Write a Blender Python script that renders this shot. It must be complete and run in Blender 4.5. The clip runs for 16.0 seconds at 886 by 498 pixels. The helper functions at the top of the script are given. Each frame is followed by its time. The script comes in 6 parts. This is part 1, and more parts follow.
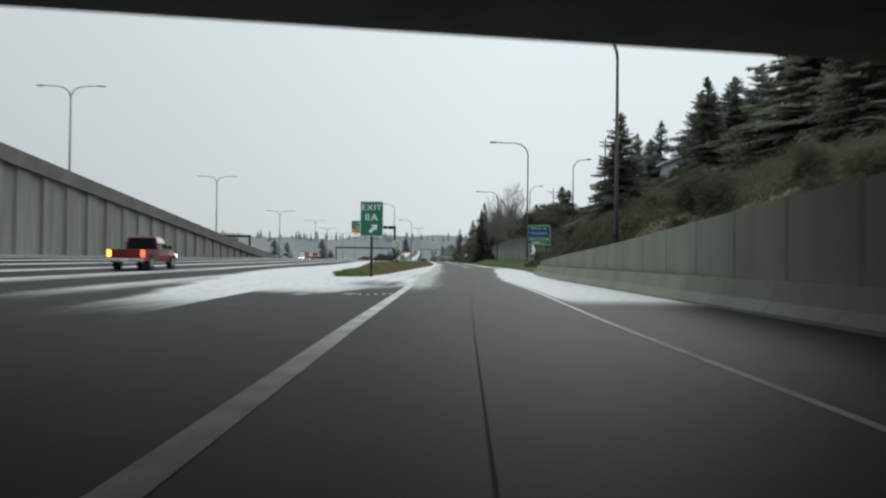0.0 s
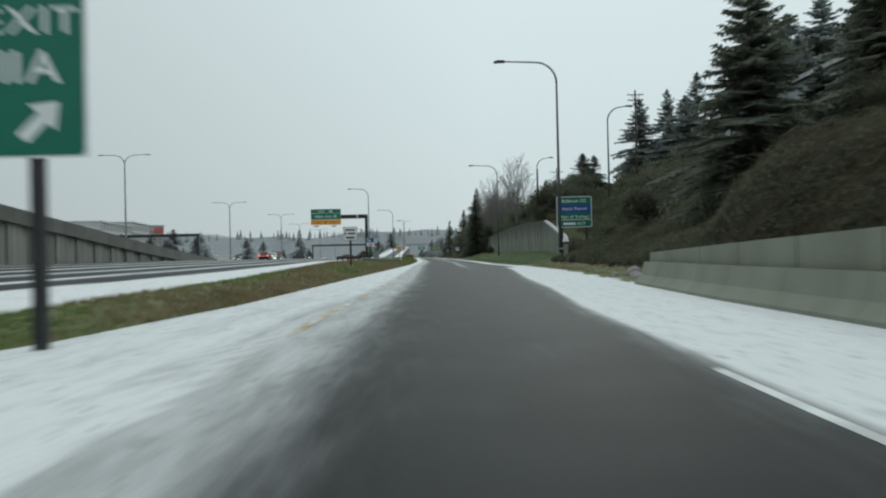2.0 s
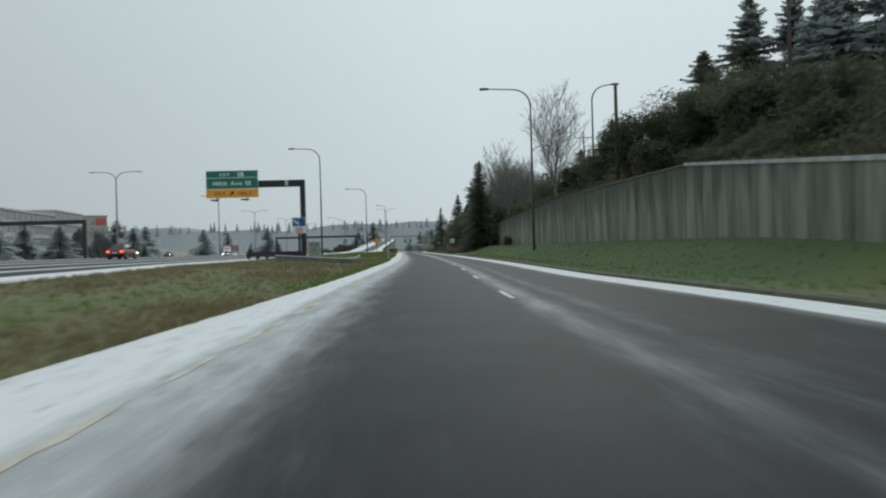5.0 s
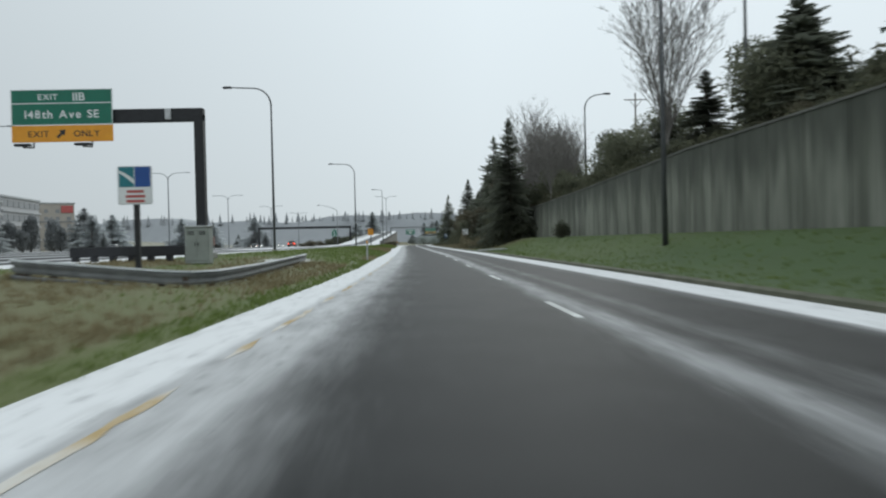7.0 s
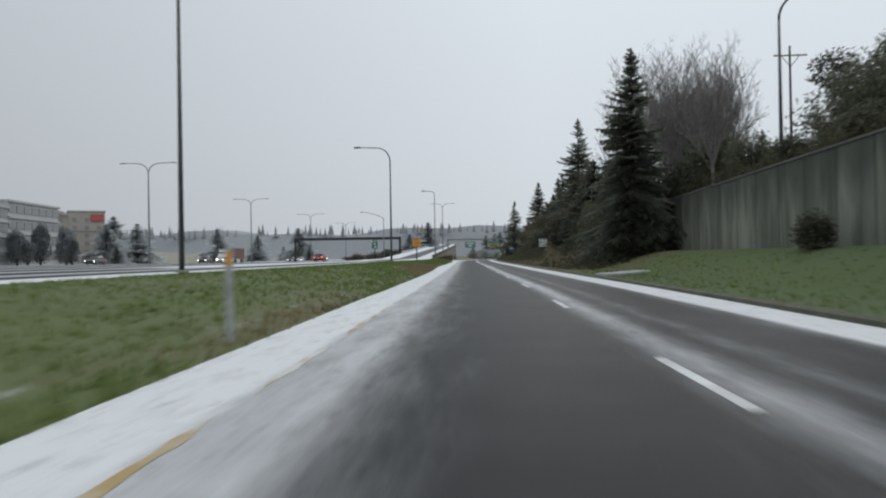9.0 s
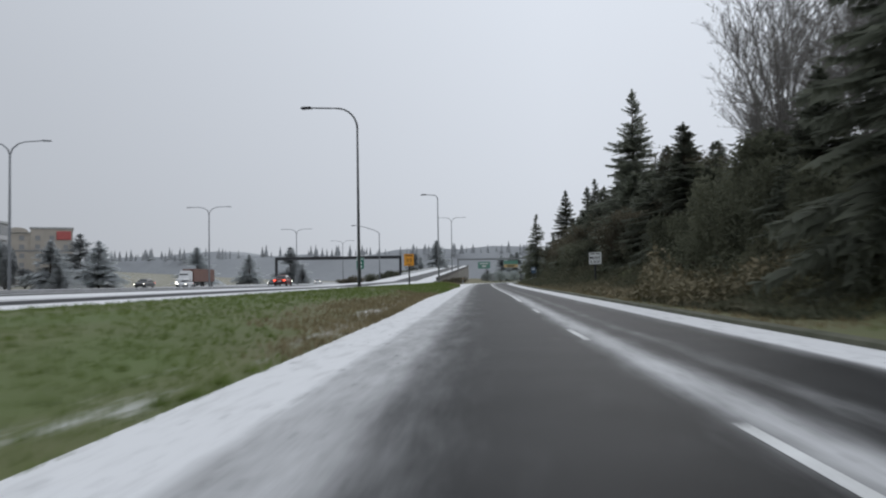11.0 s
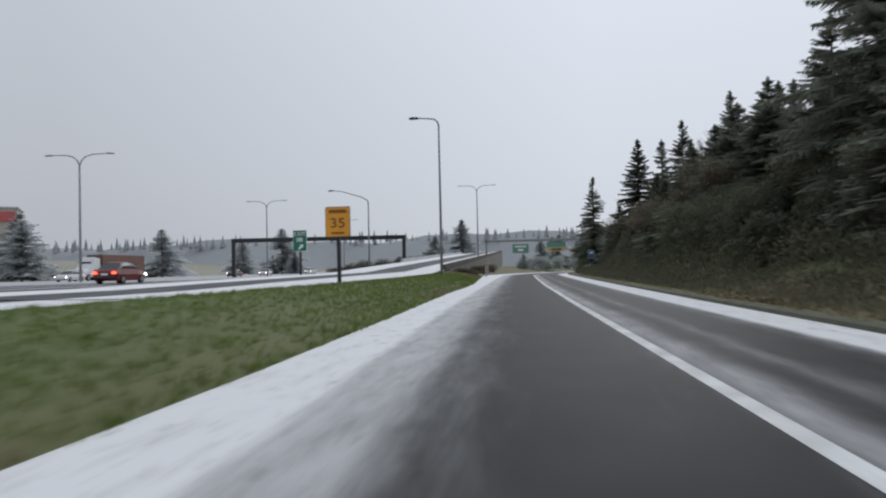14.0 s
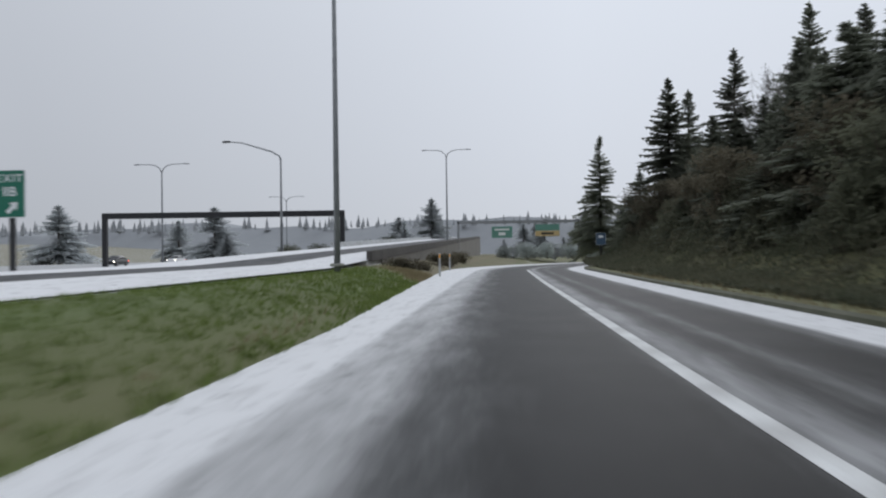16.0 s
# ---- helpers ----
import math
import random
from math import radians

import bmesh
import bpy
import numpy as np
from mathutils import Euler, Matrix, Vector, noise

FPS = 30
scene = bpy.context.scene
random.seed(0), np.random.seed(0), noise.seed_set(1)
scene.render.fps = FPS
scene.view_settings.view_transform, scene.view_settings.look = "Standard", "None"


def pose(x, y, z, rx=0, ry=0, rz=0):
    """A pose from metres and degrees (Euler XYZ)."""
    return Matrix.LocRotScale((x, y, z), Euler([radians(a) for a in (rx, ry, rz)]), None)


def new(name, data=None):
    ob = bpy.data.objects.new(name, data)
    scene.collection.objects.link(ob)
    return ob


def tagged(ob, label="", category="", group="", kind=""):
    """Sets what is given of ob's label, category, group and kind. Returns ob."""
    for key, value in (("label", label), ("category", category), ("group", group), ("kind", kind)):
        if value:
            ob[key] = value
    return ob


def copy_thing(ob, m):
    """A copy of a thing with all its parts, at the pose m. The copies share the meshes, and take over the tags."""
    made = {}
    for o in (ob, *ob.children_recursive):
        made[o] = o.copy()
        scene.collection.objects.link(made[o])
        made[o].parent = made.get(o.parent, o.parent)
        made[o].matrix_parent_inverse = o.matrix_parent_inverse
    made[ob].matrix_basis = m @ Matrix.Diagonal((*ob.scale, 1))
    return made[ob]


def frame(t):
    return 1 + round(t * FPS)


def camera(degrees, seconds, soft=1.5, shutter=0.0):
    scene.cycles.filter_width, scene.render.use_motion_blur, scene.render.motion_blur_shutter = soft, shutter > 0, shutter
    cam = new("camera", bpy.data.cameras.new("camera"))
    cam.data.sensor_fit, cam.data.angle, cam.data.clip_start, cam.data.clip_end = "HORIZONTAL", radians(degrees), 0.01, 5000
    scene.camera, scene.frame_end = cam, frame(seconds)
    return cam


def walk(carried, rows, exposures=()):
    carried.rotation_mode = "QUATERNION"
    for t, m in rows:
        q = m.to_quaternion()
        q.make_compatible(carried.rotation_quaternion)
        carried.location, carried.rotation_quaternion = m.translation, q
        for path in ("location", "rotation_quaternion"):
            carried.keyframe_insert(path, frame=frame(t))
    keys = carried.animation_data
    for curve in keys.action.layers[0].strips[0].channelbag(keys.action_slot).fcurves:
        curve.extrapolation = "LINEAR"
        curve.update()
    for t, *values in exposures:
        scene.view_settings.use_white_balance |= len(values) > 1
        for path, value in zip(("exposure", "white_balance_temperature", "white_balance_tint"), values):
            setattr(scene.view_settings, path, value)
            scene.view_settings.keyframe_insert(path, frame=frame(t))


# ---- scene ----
cam = camera(61.18, 16.0, soft=2.1, shutter=0.45)
PATH = [
    (0, pose(0.000, 0.000, 1.200, 90.785, -0.673, -0.537)),
    (0.5, pose(0.262, 9.621, 1.200, 89.245, 0.491, -1.458)),
    (1, pose(0.533, 19.279, 1.200, 90.268, 0.377, 0.345)),
    (1.5, pose(0.821, 28.956, 1.200, 89.574, 0.595, -0.264)),
    (2, pose(1.133, 38.614, 1.200, 90.412, 1.304, -1.272)),
    (2.5, pose(1.429, 48.263, 1.200, 90.406, 2.207, -0.726)),
    (3, pose(1.704, 57.948, 1.200, 90.998, 0.794, -0.874)),
    (3.5, pose(1.969, 67.601, 1.200, 89.832, 0.516, 0.162)),
    (6, pose(2.266, 116.098, 1.200, 89.909, 2.155, -3.276)),
    (6.5, pose(2.332, 125.831, 1.200, 87.678, 1.752, -2.280)),
    (7, pose(2.400, 135.573, 1.200, 89.356, 1.328, -1.753)),
    (7.5, pose(2.460, 145.263, 1.200, 90.336, -0.288, 2.212)),
    (8, pose(2.488, 154.756, 1.200, 92.266, -0.897, 3.277)),
    (8.5, pose(2.510, 164.312, 1.200, 91.215, -0.140, 2.987)),
    (9, pose(2.523, 173.966, 1.200, 90.524, 0.927, 2.951)),
    (11.5, pose(1.748, 218.216, 1.200, 92.434, 0.692, 4.232)),
    (12, pose(1.590, 227.098, 1.200, 92.147, 0.440, 4.395)),
    (12.5, pose(1.431, 235.956, 1.200, 91.803, 0.574, 4.642)),
    (13, pose(1.265, 244.883, 1.200, 89.119, 0.708, 5.852)),
    (13.5, pose(1.090, 253.839, 1.200, 88.197, 1.206, 5.500)),
    (14, pose(0.891, 262.749, 1.200, 91.359, 1.253, 6.690)),
    (14.5, pose(0.669, 271.663, 1.200, 91.467, 0.949, 6.213)),
    (15, pose(0.443, 280.762, 1.200, 88.824, 0.124, 4.512)),
    (15.5, pose(0.224, 290.148, 1.200, 89.371, 0.838, 4.376)),
    (16, pose(-0.000, 299.588, 1.200, 90.382, 0.793, 5.090)),
]
walk(cam, PATH, exposures=((0.0, 0.25, 6400, 3), (0.6, 0.33, 6400, 2), (1.6, 0.12, 6250, -3), (3.6, 0.04, 6200, -3), (6.0, 0.01, 6240, 1), (6.5, 0.15, 6250, 2), (7.2, 0.26, 6250, 3), (8.0, 0.18, 6280, 5), (9.0, 0.07, 6300, 7), (12.0, 0.07, 6220, 11), (16.0, 0.07, 6220, 11)))

# ------------------------------------------------ world and light (overcast, light snow)
world = bpy.data.worlds.new("overcast_sky")
scene.world = world
world.use_nodes = True
wn, wl = world.node_tree.nodes, world.node_tree.links
wn.clear()
w_out = wn.new("ShaderNodeOutputWorld")
w_bg = wn.new("ShaderNodeBackground")
w_sky = wn.new("ShaderNodeTexSky")
w_sky.sky_type = "NISHITA"
w_sky.sun_disc = False
w_sky.sun_elevation = radians(28)
w_sky.sun_rotation = radians(200)
w_hsv = wn.new("ShaderNodeHueSaturation")
w_hsv.inputs["Saturation"].default_value = 0.25
w_mix = wn.new("ShaderNodeMix")
w_mix.data_type = "RGBA"
w_mix.inputs["Factor"].default_value = 0.93
w_cloud = wn.new("ShaderNodeValToRGB")
w_cloud.color_ramp.elements[0].position = 0.48
w_cloud.color_ramp.elements[0].color = (4.6, 4.75, 5.0, 1)
w_cloud.color_ramp.elements[1].position = 0.75
w_cloud.color_ramp.elements[1].color = (6.6, 6.9, 7.3, 1)
w_tc = wn.new("ShaderNodeTexCoord")
w_sep = wn.new("ShaderNodeSeparateXYZ")
w_half = wn.new("ShaderNodeMath")
w_half.operation = "MULTIPLY_ADD"
w_half.inputs[1].default_value = 0.5
w_half.inputs[2].default_value = 0.5
wl.new(w_tc.outputs["Generated"], w_sep.inputs[0])
wl.new(w_sep.outputs["Z"], w_half.inputs[0])
wl.new(w_half.outputs[0], w_cloud.inputs[0])
wl.new(w_sky.outputs[0], w_hsv.inputs["Color"])
wl.new(w_hsv.outputs[0], w_mix.inputs["A"])
wl.new(w_cloud.outputs[0], w_mix.inputs["B"])
w_west = wn.new("ShaderNodeMapRange")
w_west.inputs["From Min"].default_value = -0.55
w_west.inputs["From Max"].default_value = 0.08
w_west.inputs["To Min"].default_value = 0.74
w_west.inputs["To Max"].default_value = 1.0
w_dim = wn.new("ShaderNodeVectorMath")
w_dim.operation = "SCALE"
wl.new(w_sep.outputs["X"], w_west.inputs["Value"])
wl.new(w_mix.outputs["Result"], w_dim.inputs[0])
wl.new(w_west.outputs[0], w_dim.inputs["Scale"])
wl.new(w_dim.outputs[0], w_bg.inputs["Color"])
w_bg.inputs["Strength"].default_value = 0.12
wl.new(w_bg.outputs[0], w_out.inputs[0])

sun_data = bpy.data.lights.new("sun", "SUN")
sun_data.energy = 0.6
sun_data.angle = radians(40)
sun_data.color = (1.0, 0.97, 0.93)
sun = new("sun", sun_data)
sun.matrix_world = pose(0, 0, 60, 62, 0, 160)

# ------------------------------------------------ materials


def material(name, base, rough=0.8, metal=0.0, second=None, scale=6.0, fine=60.0, bump=0.15, spread=0.5, coords="Object", stretch=(1, 1, 1), vary=0.0, mid=0.7):
    """Two-scale noise between two colours, with fine relief."""
    m = bpy.data.materials.new(name)
    m.use_nodes = True
    n, l = m.node_tree.nodes, m.node_tree.links
    b = n["Principled BSDF"]
    b.inputs["Roughness"].default_value = rough
    b.inputs["Metallic"].default_value = metal
    second = second or tuple(c * 0.72 for c in base)
    tc = n.new("ShaderNodeTexCoord")
    mp = n.new("ShaderNodeMapping")
    mp.inputs["Scale"].default_value = stretch
    l.new(tc.outputs[coords], mp.inputs[0])
    big = n.new("ShaderNodeTexNoise")
    big.inputs["Scale"].default_value = scale
    big.inputs["Detail"].default_value = 5
    small = n.new("ShaderNodeTexNoise")
    small.inputs["Scale"].default_value = fine
    small.inputs["Detail"].default_value = 3
    l.new(mp.outputs[0], big.inputs["Vector"])
    l.new(mp.outputs[0], small.inputs["Vector"])
    add = n.new("ShaderNodeMath")
    add.operation = "MULTIPLY_ADD"
    add.inputs[1].default_value = 0.4
    l.new(small.outputs[0], add.inputs[0])
    l.new(big.outputs[0], add.inputs[2])
    ramp = n.new("ShaderNodeValToRGB")
    ramp.color_ramp.elements[0].position = mid - spread / 2
    ramp.color_ramp.elements[1].position = mid + spread / 2
    ramp.color_ramp.elements[0].color = (*second, 1)
    ramp.color_ramp.elements[1].color = (*base, 1)
    l.new(add.outputs[0], ramp.inputs[0])
    colour = ramp.outputs[0]
    if vary:
        info = n.new("ShaderNodeObjectInfo")
        mr = n.new("ShaderNodeMapRange")
        mr.inputs["To Min"].default_value = 1 - vary
        mr.inputs["To Max"].default_value = 1 + vary
        l.new(info.outputs["Random"], mr.inputs["Value"])
        hs = n.new("ShaderNodeHueSaturation")
        l.new(mr.outputs[0], hs.inputs["Value"])
        l.new(colour, hs.inputs["Color"])
        colour = hs.outputs[0]
    l.new(colour, b.inputs["Base Color"])
    if bump:
        bp = n.new("ShaderNodeBump")
        bp.inputs["Strength"].default_value = bump
        bp.inputs["Distance"].default_value = 0.02
        l.new(small.outputs[0], bp.inputs["Height"])
        l.new(bp.outputs[0], b.inputs["Normal"])
    return m


SNOW = (0.765, 0.768, 0.772)


def snow_cover(name, base, second, rough, scale, fine, bump, thin=0.45, grit=0.36):
    """A surface under a broken cover of snow; the mesh attribute 'snow' says how much lies where."""
    m = material(name, base, rough, 0, second, scale, fine, bump)
    n, l = m.node_tree.nodes, m.node_tree.links
    b = n["Principled BSDF"]
    old = b.inputs["Base Color"].links[0].from_socket
    at = n.new("ShaderNodeAttribute")
    at.attribute_name = "snow"
    tc = n.new("ShaderNodeTexCoord")
    mp = n.new("ShaderNodeMapping")
    mp.inputs["Scale"].default_value = (1.7, 0.30, 1.0)
    l.new(tc.outputs["Object"], mp.inputs[0])
    nz = n.new("ShaderNodeTexNoise")
    nz.inputs["Scale"].default_value = 1.3
    nz.inputs["Detail"].default_value = 9
    nz.inputs["Roughness"].default_value = 0.68
    l.new(mp.outputs[0], nz.inputs["Vector"])
    # cover = smoothstep(snow + (noise - 0.5) * grit)
    off = n.new("ShaderNodeMath")
    off.operation = "MULTIPLY_ADD"
    off.inputs[1].default_value = grit * 2
    l.new(nz.outputs[0], off.inputs[0])
    l.new(at.outputs["Fac"], off.inputs[2])
    mr = n.new("ShaderNodeMapRange")
    mr.interpolation_type = "SMOOTHSTEP"
    mr.inputs["From Min"].default_value = grit + 0.5 - thin
    mr.inputs["From Max"].default_value = grit + 0.5 + thin
    l.new(off.outputs[0], mr.inputs["Value"])
    pit = n.new("ShaderNodeTexNoise")
    pit.inputs["Scale"].default_value = 4.5
    pit.inputs["Detail"].default_value = 4
    l.new(tc.outputs["Object"], pit.inputs["Vector"])
    hole = n.new("ShaderNodeMapRange")
    hole.inputs["From Min"].default_value = 0.62
    hole.inputs["From Max"].default_value = 0.70
    hole.inputs["To Min"].default_value = 1.0
    hole.inputs["To Max"].default_value = 0.55
    l.new(pit.outputs[0], hole.inputs["Value"])
    cover = n.new("ShaderNodeMath")
    cover.operation = "MULTIPLY"
    l.new(mr.outputs[0], cover.inputs[0])
    l.new(hole.outputs[0], cover.inputs[1])
    mix = n.new("ShaderNodeMix")
    mix.data_type = "RGBA"
    l.new(cover.outputs[0], mix.inputs["Factor"])
    l.new(old, mix.inputs["A"])
    slush = n.new("ShaderNodeTexNoise")
    slush.inputs["Scale"].default_value = 2.2
    slush.inputs["Detail"].default_value = 8
    slush.inputs["Roughness"].default_value = 0.7
    mp2 = n.new("ShaderNodeMapping")
    mp2.inputs["Scale"].default_value = (1.6, 0.35, 1.0)
    l.new(tc.outputs["Object"], mp2.inputs[0])
    l.new(mp2.outputs[0], slush.inputs["Vector"])
    sr = n.new("ShaderNodeValToRGB")
    sr.color_ramp.elements[0].position = 0.30
    sr.color_ramp.elements[0].color = (0.60, 0.60, 0.60, 1)
    sr.color_ramp.elements[1].position = 0.50
    sr.color_ramp.elements[1].color = (*SNOW, 1)
    l.new(slush.outputs[0], sr.inputs[0])
    l.new(sr.outputs[0], mix.inputs["B"])
    l.new(mix.outputs["Result"], b.inputs["Base Color"])
    rm = n.new("ShaderNodeMapRange")
    rm.inputs["To Min"].default_value = rough
    rm.inputs["To Max"].default_value = 0.85
    l.new(mr.outputs[0], rm.inputs["Value"])
    l.new(rm.outputs[0], b.inputs["Roughness"])
    return m


M_ASPHALT = snow_cover("wet_asphalt_with_snow", (0.036, 0.0365, 0.037), (0.021, 0.0215, 0.022), 0.5, 0.7, 90, 0.25, grit=0.26)
M_ASPHALT.node_tree.nodes["Principled BSDF"].inputs["Specular IOR Level"].default_value = 0.036
M_GRASS = snow_cover("winter_grass_with_snow", (0.092, 0.134, 0.030), (0.100, 0.116, 0.040), 0.95, 0.22, 14, 0.6, 0.2, 0.5)
gn, gl = M_GRASS.node_tree.nodes, M_GRASS.node_tree.links
g_at = gn.new("ShaderNodeAttribute")
g_at.attribute_name = "straw"
g_mix = gn.new("ShaderNodeMix")
g_mix.data_type = "RGBA"
g_ramp = [k for k in gn if k.bl_idname == "ShaderNodeValToRGB"][0]
g_next = g_ramp.outputs[0].links[0].to_socket
gl.new(g_at.outputs["Fac"], g_mix.inputs["Factor"])
gl.new(g_ramp.outputs[0], g_mix.inputs["A"])
g_mix.inputs["B"].default_value = (0.165, 0.142, 0.082, 1)
g_neg = gn.new("ShaderNodeMath")
g_neg.operation = "MULTIPLY"
g_neg.inputs[1].default_value = -1.0
g_lawn = gn.new("ShaderNodeMix")
g_lawn.data_type = "RGBA"
g_lawn.inputs["B"].default_value = (0.030, 0.070, 0.022, 1)
gl.new(g_at.outputs["Fac"], g_neg.inputs[0])
gl.new(g_neg.outputs[0], g_lawn.inputs["Factor"])
gl.new(g_mix.outputs["Result"], g_lawn.inputs["A"])
gl.new(g_lawn.outputs["Result"], g_next)
M_BLADE = material("green_grass_blades", (0.185, 0.235, 0.072), 0.8, 0, (0.115, 0.160, 0.044), 0.4, 6, 0.0)
M_STRAW = material("straw_grass_blades", (0.30, 0.255, 0.155), 0.85, 0, (0.175, 0.145, 0.082), 0.4, 6, 0.0)
# far needles made pale: the haze over the freeway is in the colour
M_HAZEFIR = material("haze_paled_far_needles", (0.62, 0.64, 0.645), 0.95, 0, (0.52, 0.54, 0.545), 0.8, 12, 0.0, 0.5, vary=0.2)
M_FADED = material("faded_brown_lettering", (0.22, 0.085, 0.015), 0.6, 0, (0.16, 0.06, 0.012), 2, 30, 0.0)
M_CONCRETE = material("weathered_concrete", (0.36, 0.36, 0.33), 0.9, 0, (0.22, 0.22, 0.195), 0.5, 30, 0.25)
M_BARRIER = material("mossy_barrier_concrete", (0.262, 0.275, 0.222), 0.9, 0, (0.172, 0.182, 0.142), 0.6, 24, 0.2, stretch=(1, 1, 0.25))
M_BOARD = material("streaked_concrete", (0.27, 0.28, 0.235), 0.92, 0, (0.115, 0.122, 0.098), 0.75, 6, 0.3, 0.30, stretch=(0.9, 0.9, 0.075))
wn, wl = M_BOARD.node_tree.nodes, M_BOARD.node_tree.links
w_tc = wn.new("ShaderNodeTexCoord")
w_mp = wn.new("ShaderNodeMapping")
w_mp.inputs["Scale"].default_value = (0.6, 0.6, 0.10)
w_nz = wn.new("ShaderNodeTexNoise")
w_nz.inputs["Scale"].default_value = 1.6
w_nz.inputs["Detail"].default_value = 6
w_sep = wn.new("ShaderNodeSeparateXYZ")
w_add = wn.new("ShaderNodeMath")
w_add.operation = "MULTIPLY_ADD"
w_add.inputs[1].default_value = 5.5
w_rng = wn.new("ShaderNodeMapRange")
w_rng.interpolation_type = "SMOOTHSTEP"
w_rng.inputs["From Min"].default_value = 5.6
w_rng.inputs["From Max"].default_value = 8.0
w_rng.inputs["To Max"].default_value = 0.8
w_mix = wn.new("ShaderNodeMix")
w_mix.data_type = "RGBA"
w_mix.inputs["B"].default_value = (0.058, 0.063, 0.052, 1)
w_sock = wn["Principled BSDF"].inputs["Base Color"]
w_old = w_sock.links[0].from_socket
wl.new(w_tc.outputs["Object"], w_mp.inputs[0])
wl.new(w_mp.outputs[0], w_nz.inputs["Vector"])
wl.new(w_tc.outputs["Object"], w_sep.inputs[0])
wl.new(w_nz.outputs[0], w_add.inputs[0])
wl.new(w_sep.outputs["Z"], w_add.inputs[2])
wl.new(w_add.outputs[0], w_rng.inputs["Value"])
wl.new(w_rng.outputs[0], w_mix.inputs["Factor"])
wl.new(w_old, w_mix.inputs["A"])
wl.new(w_mix.outputs["Result"], w_sock)
M_RIB = material("ribbed_wall_concrete", (0.30, 0.305, 0.27), 0.92, 0, (0.17, 0.175, 0.15), 0.55, 16, 0.3, 0.42, stretch=(2.2, 2.2, 0.16))
M_CAP = material("snowy_wall_cap", (0.55, 0.57, 0.59), 0.9, 0, (0.26, 0.26, 0.24), 2, 14, 0.2)
M_BROWNCON = material("brownish_abutment_concrete", (0.205, 0.195, 0.175), 0.9, 0, (0.14, 0.13, 0.115), 0.5, 20, 0.2, stretch=(1, 1, 0.3))
M_PARAPET = material("dark_brown_parapet", (0.088, 0.080, 0.072), 0.9, 0, (0.052, 0.048, 0.044), 0.5, 18, 0.2)
M_DARKCON = material("stained_dark_concrete", (0.17, 0.17, 0.155), 0.9, 0, (0.10, 0.10, 0.09), 0.4, 18, 0.25)
M_STEEL = material("galvanised_steel", (0.56, 0.57, 0.58), 0.6, 0.2, (0.42, 0.43, 0.44), 3, 40, 0.05)
M_RAIL = material("weathered_guardrail_steel", (0.34, 0.35, 0.35), 0.6, 0.2, (0.20, 0.21, 0.21), 2.5, 30, 0.08)
M_POLE = material("dull_lamp_pole_steel", (0.105, 0.11, 0.115), 0.55, 0.35, (0.07, 0.074, 0.078), 3, 40, 0.05)
# pale steel; on far lamps and gantry the paleness is haze in the colour
M_PALEPOLE = material("pale_hazed_pole_steel", (0.26, 0.27, 0.28), 0.7, 0.1, (0.20, 0.21, 0.22), 3, 40, 0.05)
M_DARKSTEEL = material("dark_weathered_steel", (0.026, 0.027, 0.030), 0.6, 0.2, (0.015, 0.0155, 0.018), 3, 40, 0.08)
M_GREEN = material("green_sign_sheeting", (0.006, 0.155, 0.095), 0.45, 0, (0.005, 0.125, 0.078), 2, 30, 0.02)
# far gantry sign colours, washed out with haze put into them
M_GREENFAR = material("hazed_green_sheeting", (0.10, 0.25, 0.20), 0.7, 0, (0.13, 0.27, 0.225), 2, 30, 0.02)
M_YELLOWFAR = material("hazed_yellow_sheeting", (0.52, 0.38, 0.16), 0.7, 0, (0.48, 0.37, 0.2), 2, 30, 0.02)
M_DULLBLUE = material("weathered_blue_sheeting", (0.035, 0.075, 0.13), 0.6, 0, (0.05, 0.09, 0.14), 2, 20, 0.02)
M_BLUE = material("blue_sign_sheeting", (0.012, 0.075, 0.30), 0.45, 0, (0.01, 0.06, 0.25), 2, 30, 0.02)
M_ORANGE = material("yellow_sign_sheeting", (0.78, 0.34, 0.015), 0.45, 0, (0.68, 0.28, 0.012), 2, 30, 0.02)
M_CABINET = material("grey_green_cabinet_paint", (0.30, 0.325, 0.30), 0.6, 0, (0.23, 0.25, 0.23), 1.5, 20, 0.05)
M_WHITE = material("white_sign_sheeting", (0.78, 0.80, 0.80), 0.45, 0, (0.66, 0.68, 0.68), 2, 30, 0.02)
M_BLACK = material("black_lettering", (0.02, 0.02, 0.02), 0.5, 0, (0.015, 0.015, 0.015), 2, 30, 0.0)
M_PAINT_W = material("worn_white_road_paint", (0.74, 0.75, 0.74), 0.8, 0, (0.48, 0.48, 0.47), 1.2, 25, 0.1, 0.3)
M_PAINT_Y = material("snow_dusted_yellow_road_paint", (0.42, 0.30, 0.13), 0.85, 0, (0.62, 0.61, 0.58), 0.9, 7, 0.1, 0.24, mid=0.705)
M_KERB = material("mossy_kerb", (0.12, 0.12, 0.085), 0.95, 0, (0.055, 0.06, 0.035), 1.5, 14, 0.3)
M_TAR = material("tar", (0.040, 0.040, 0.041), 0.8, 0, (0.030, 0.030, 0.030), 1.5, 20, 0.1)
M_TAR.node_tree.nodes["Principled BSDF"].inputs["Specular IOR Level"].default_value = 0.15
M_BARK = material("bark", (0.11, 0.085, 0.065), 0.95, 0, (0.055, 0.042, 0.034), 3, 25, 0.4)
M_PALEBARK = material("grey_winter_bark", (0.235, 0.222, 0.208), 0.95, 0, (0.155, 0.146, 0.135), 3, 25, 0.3)
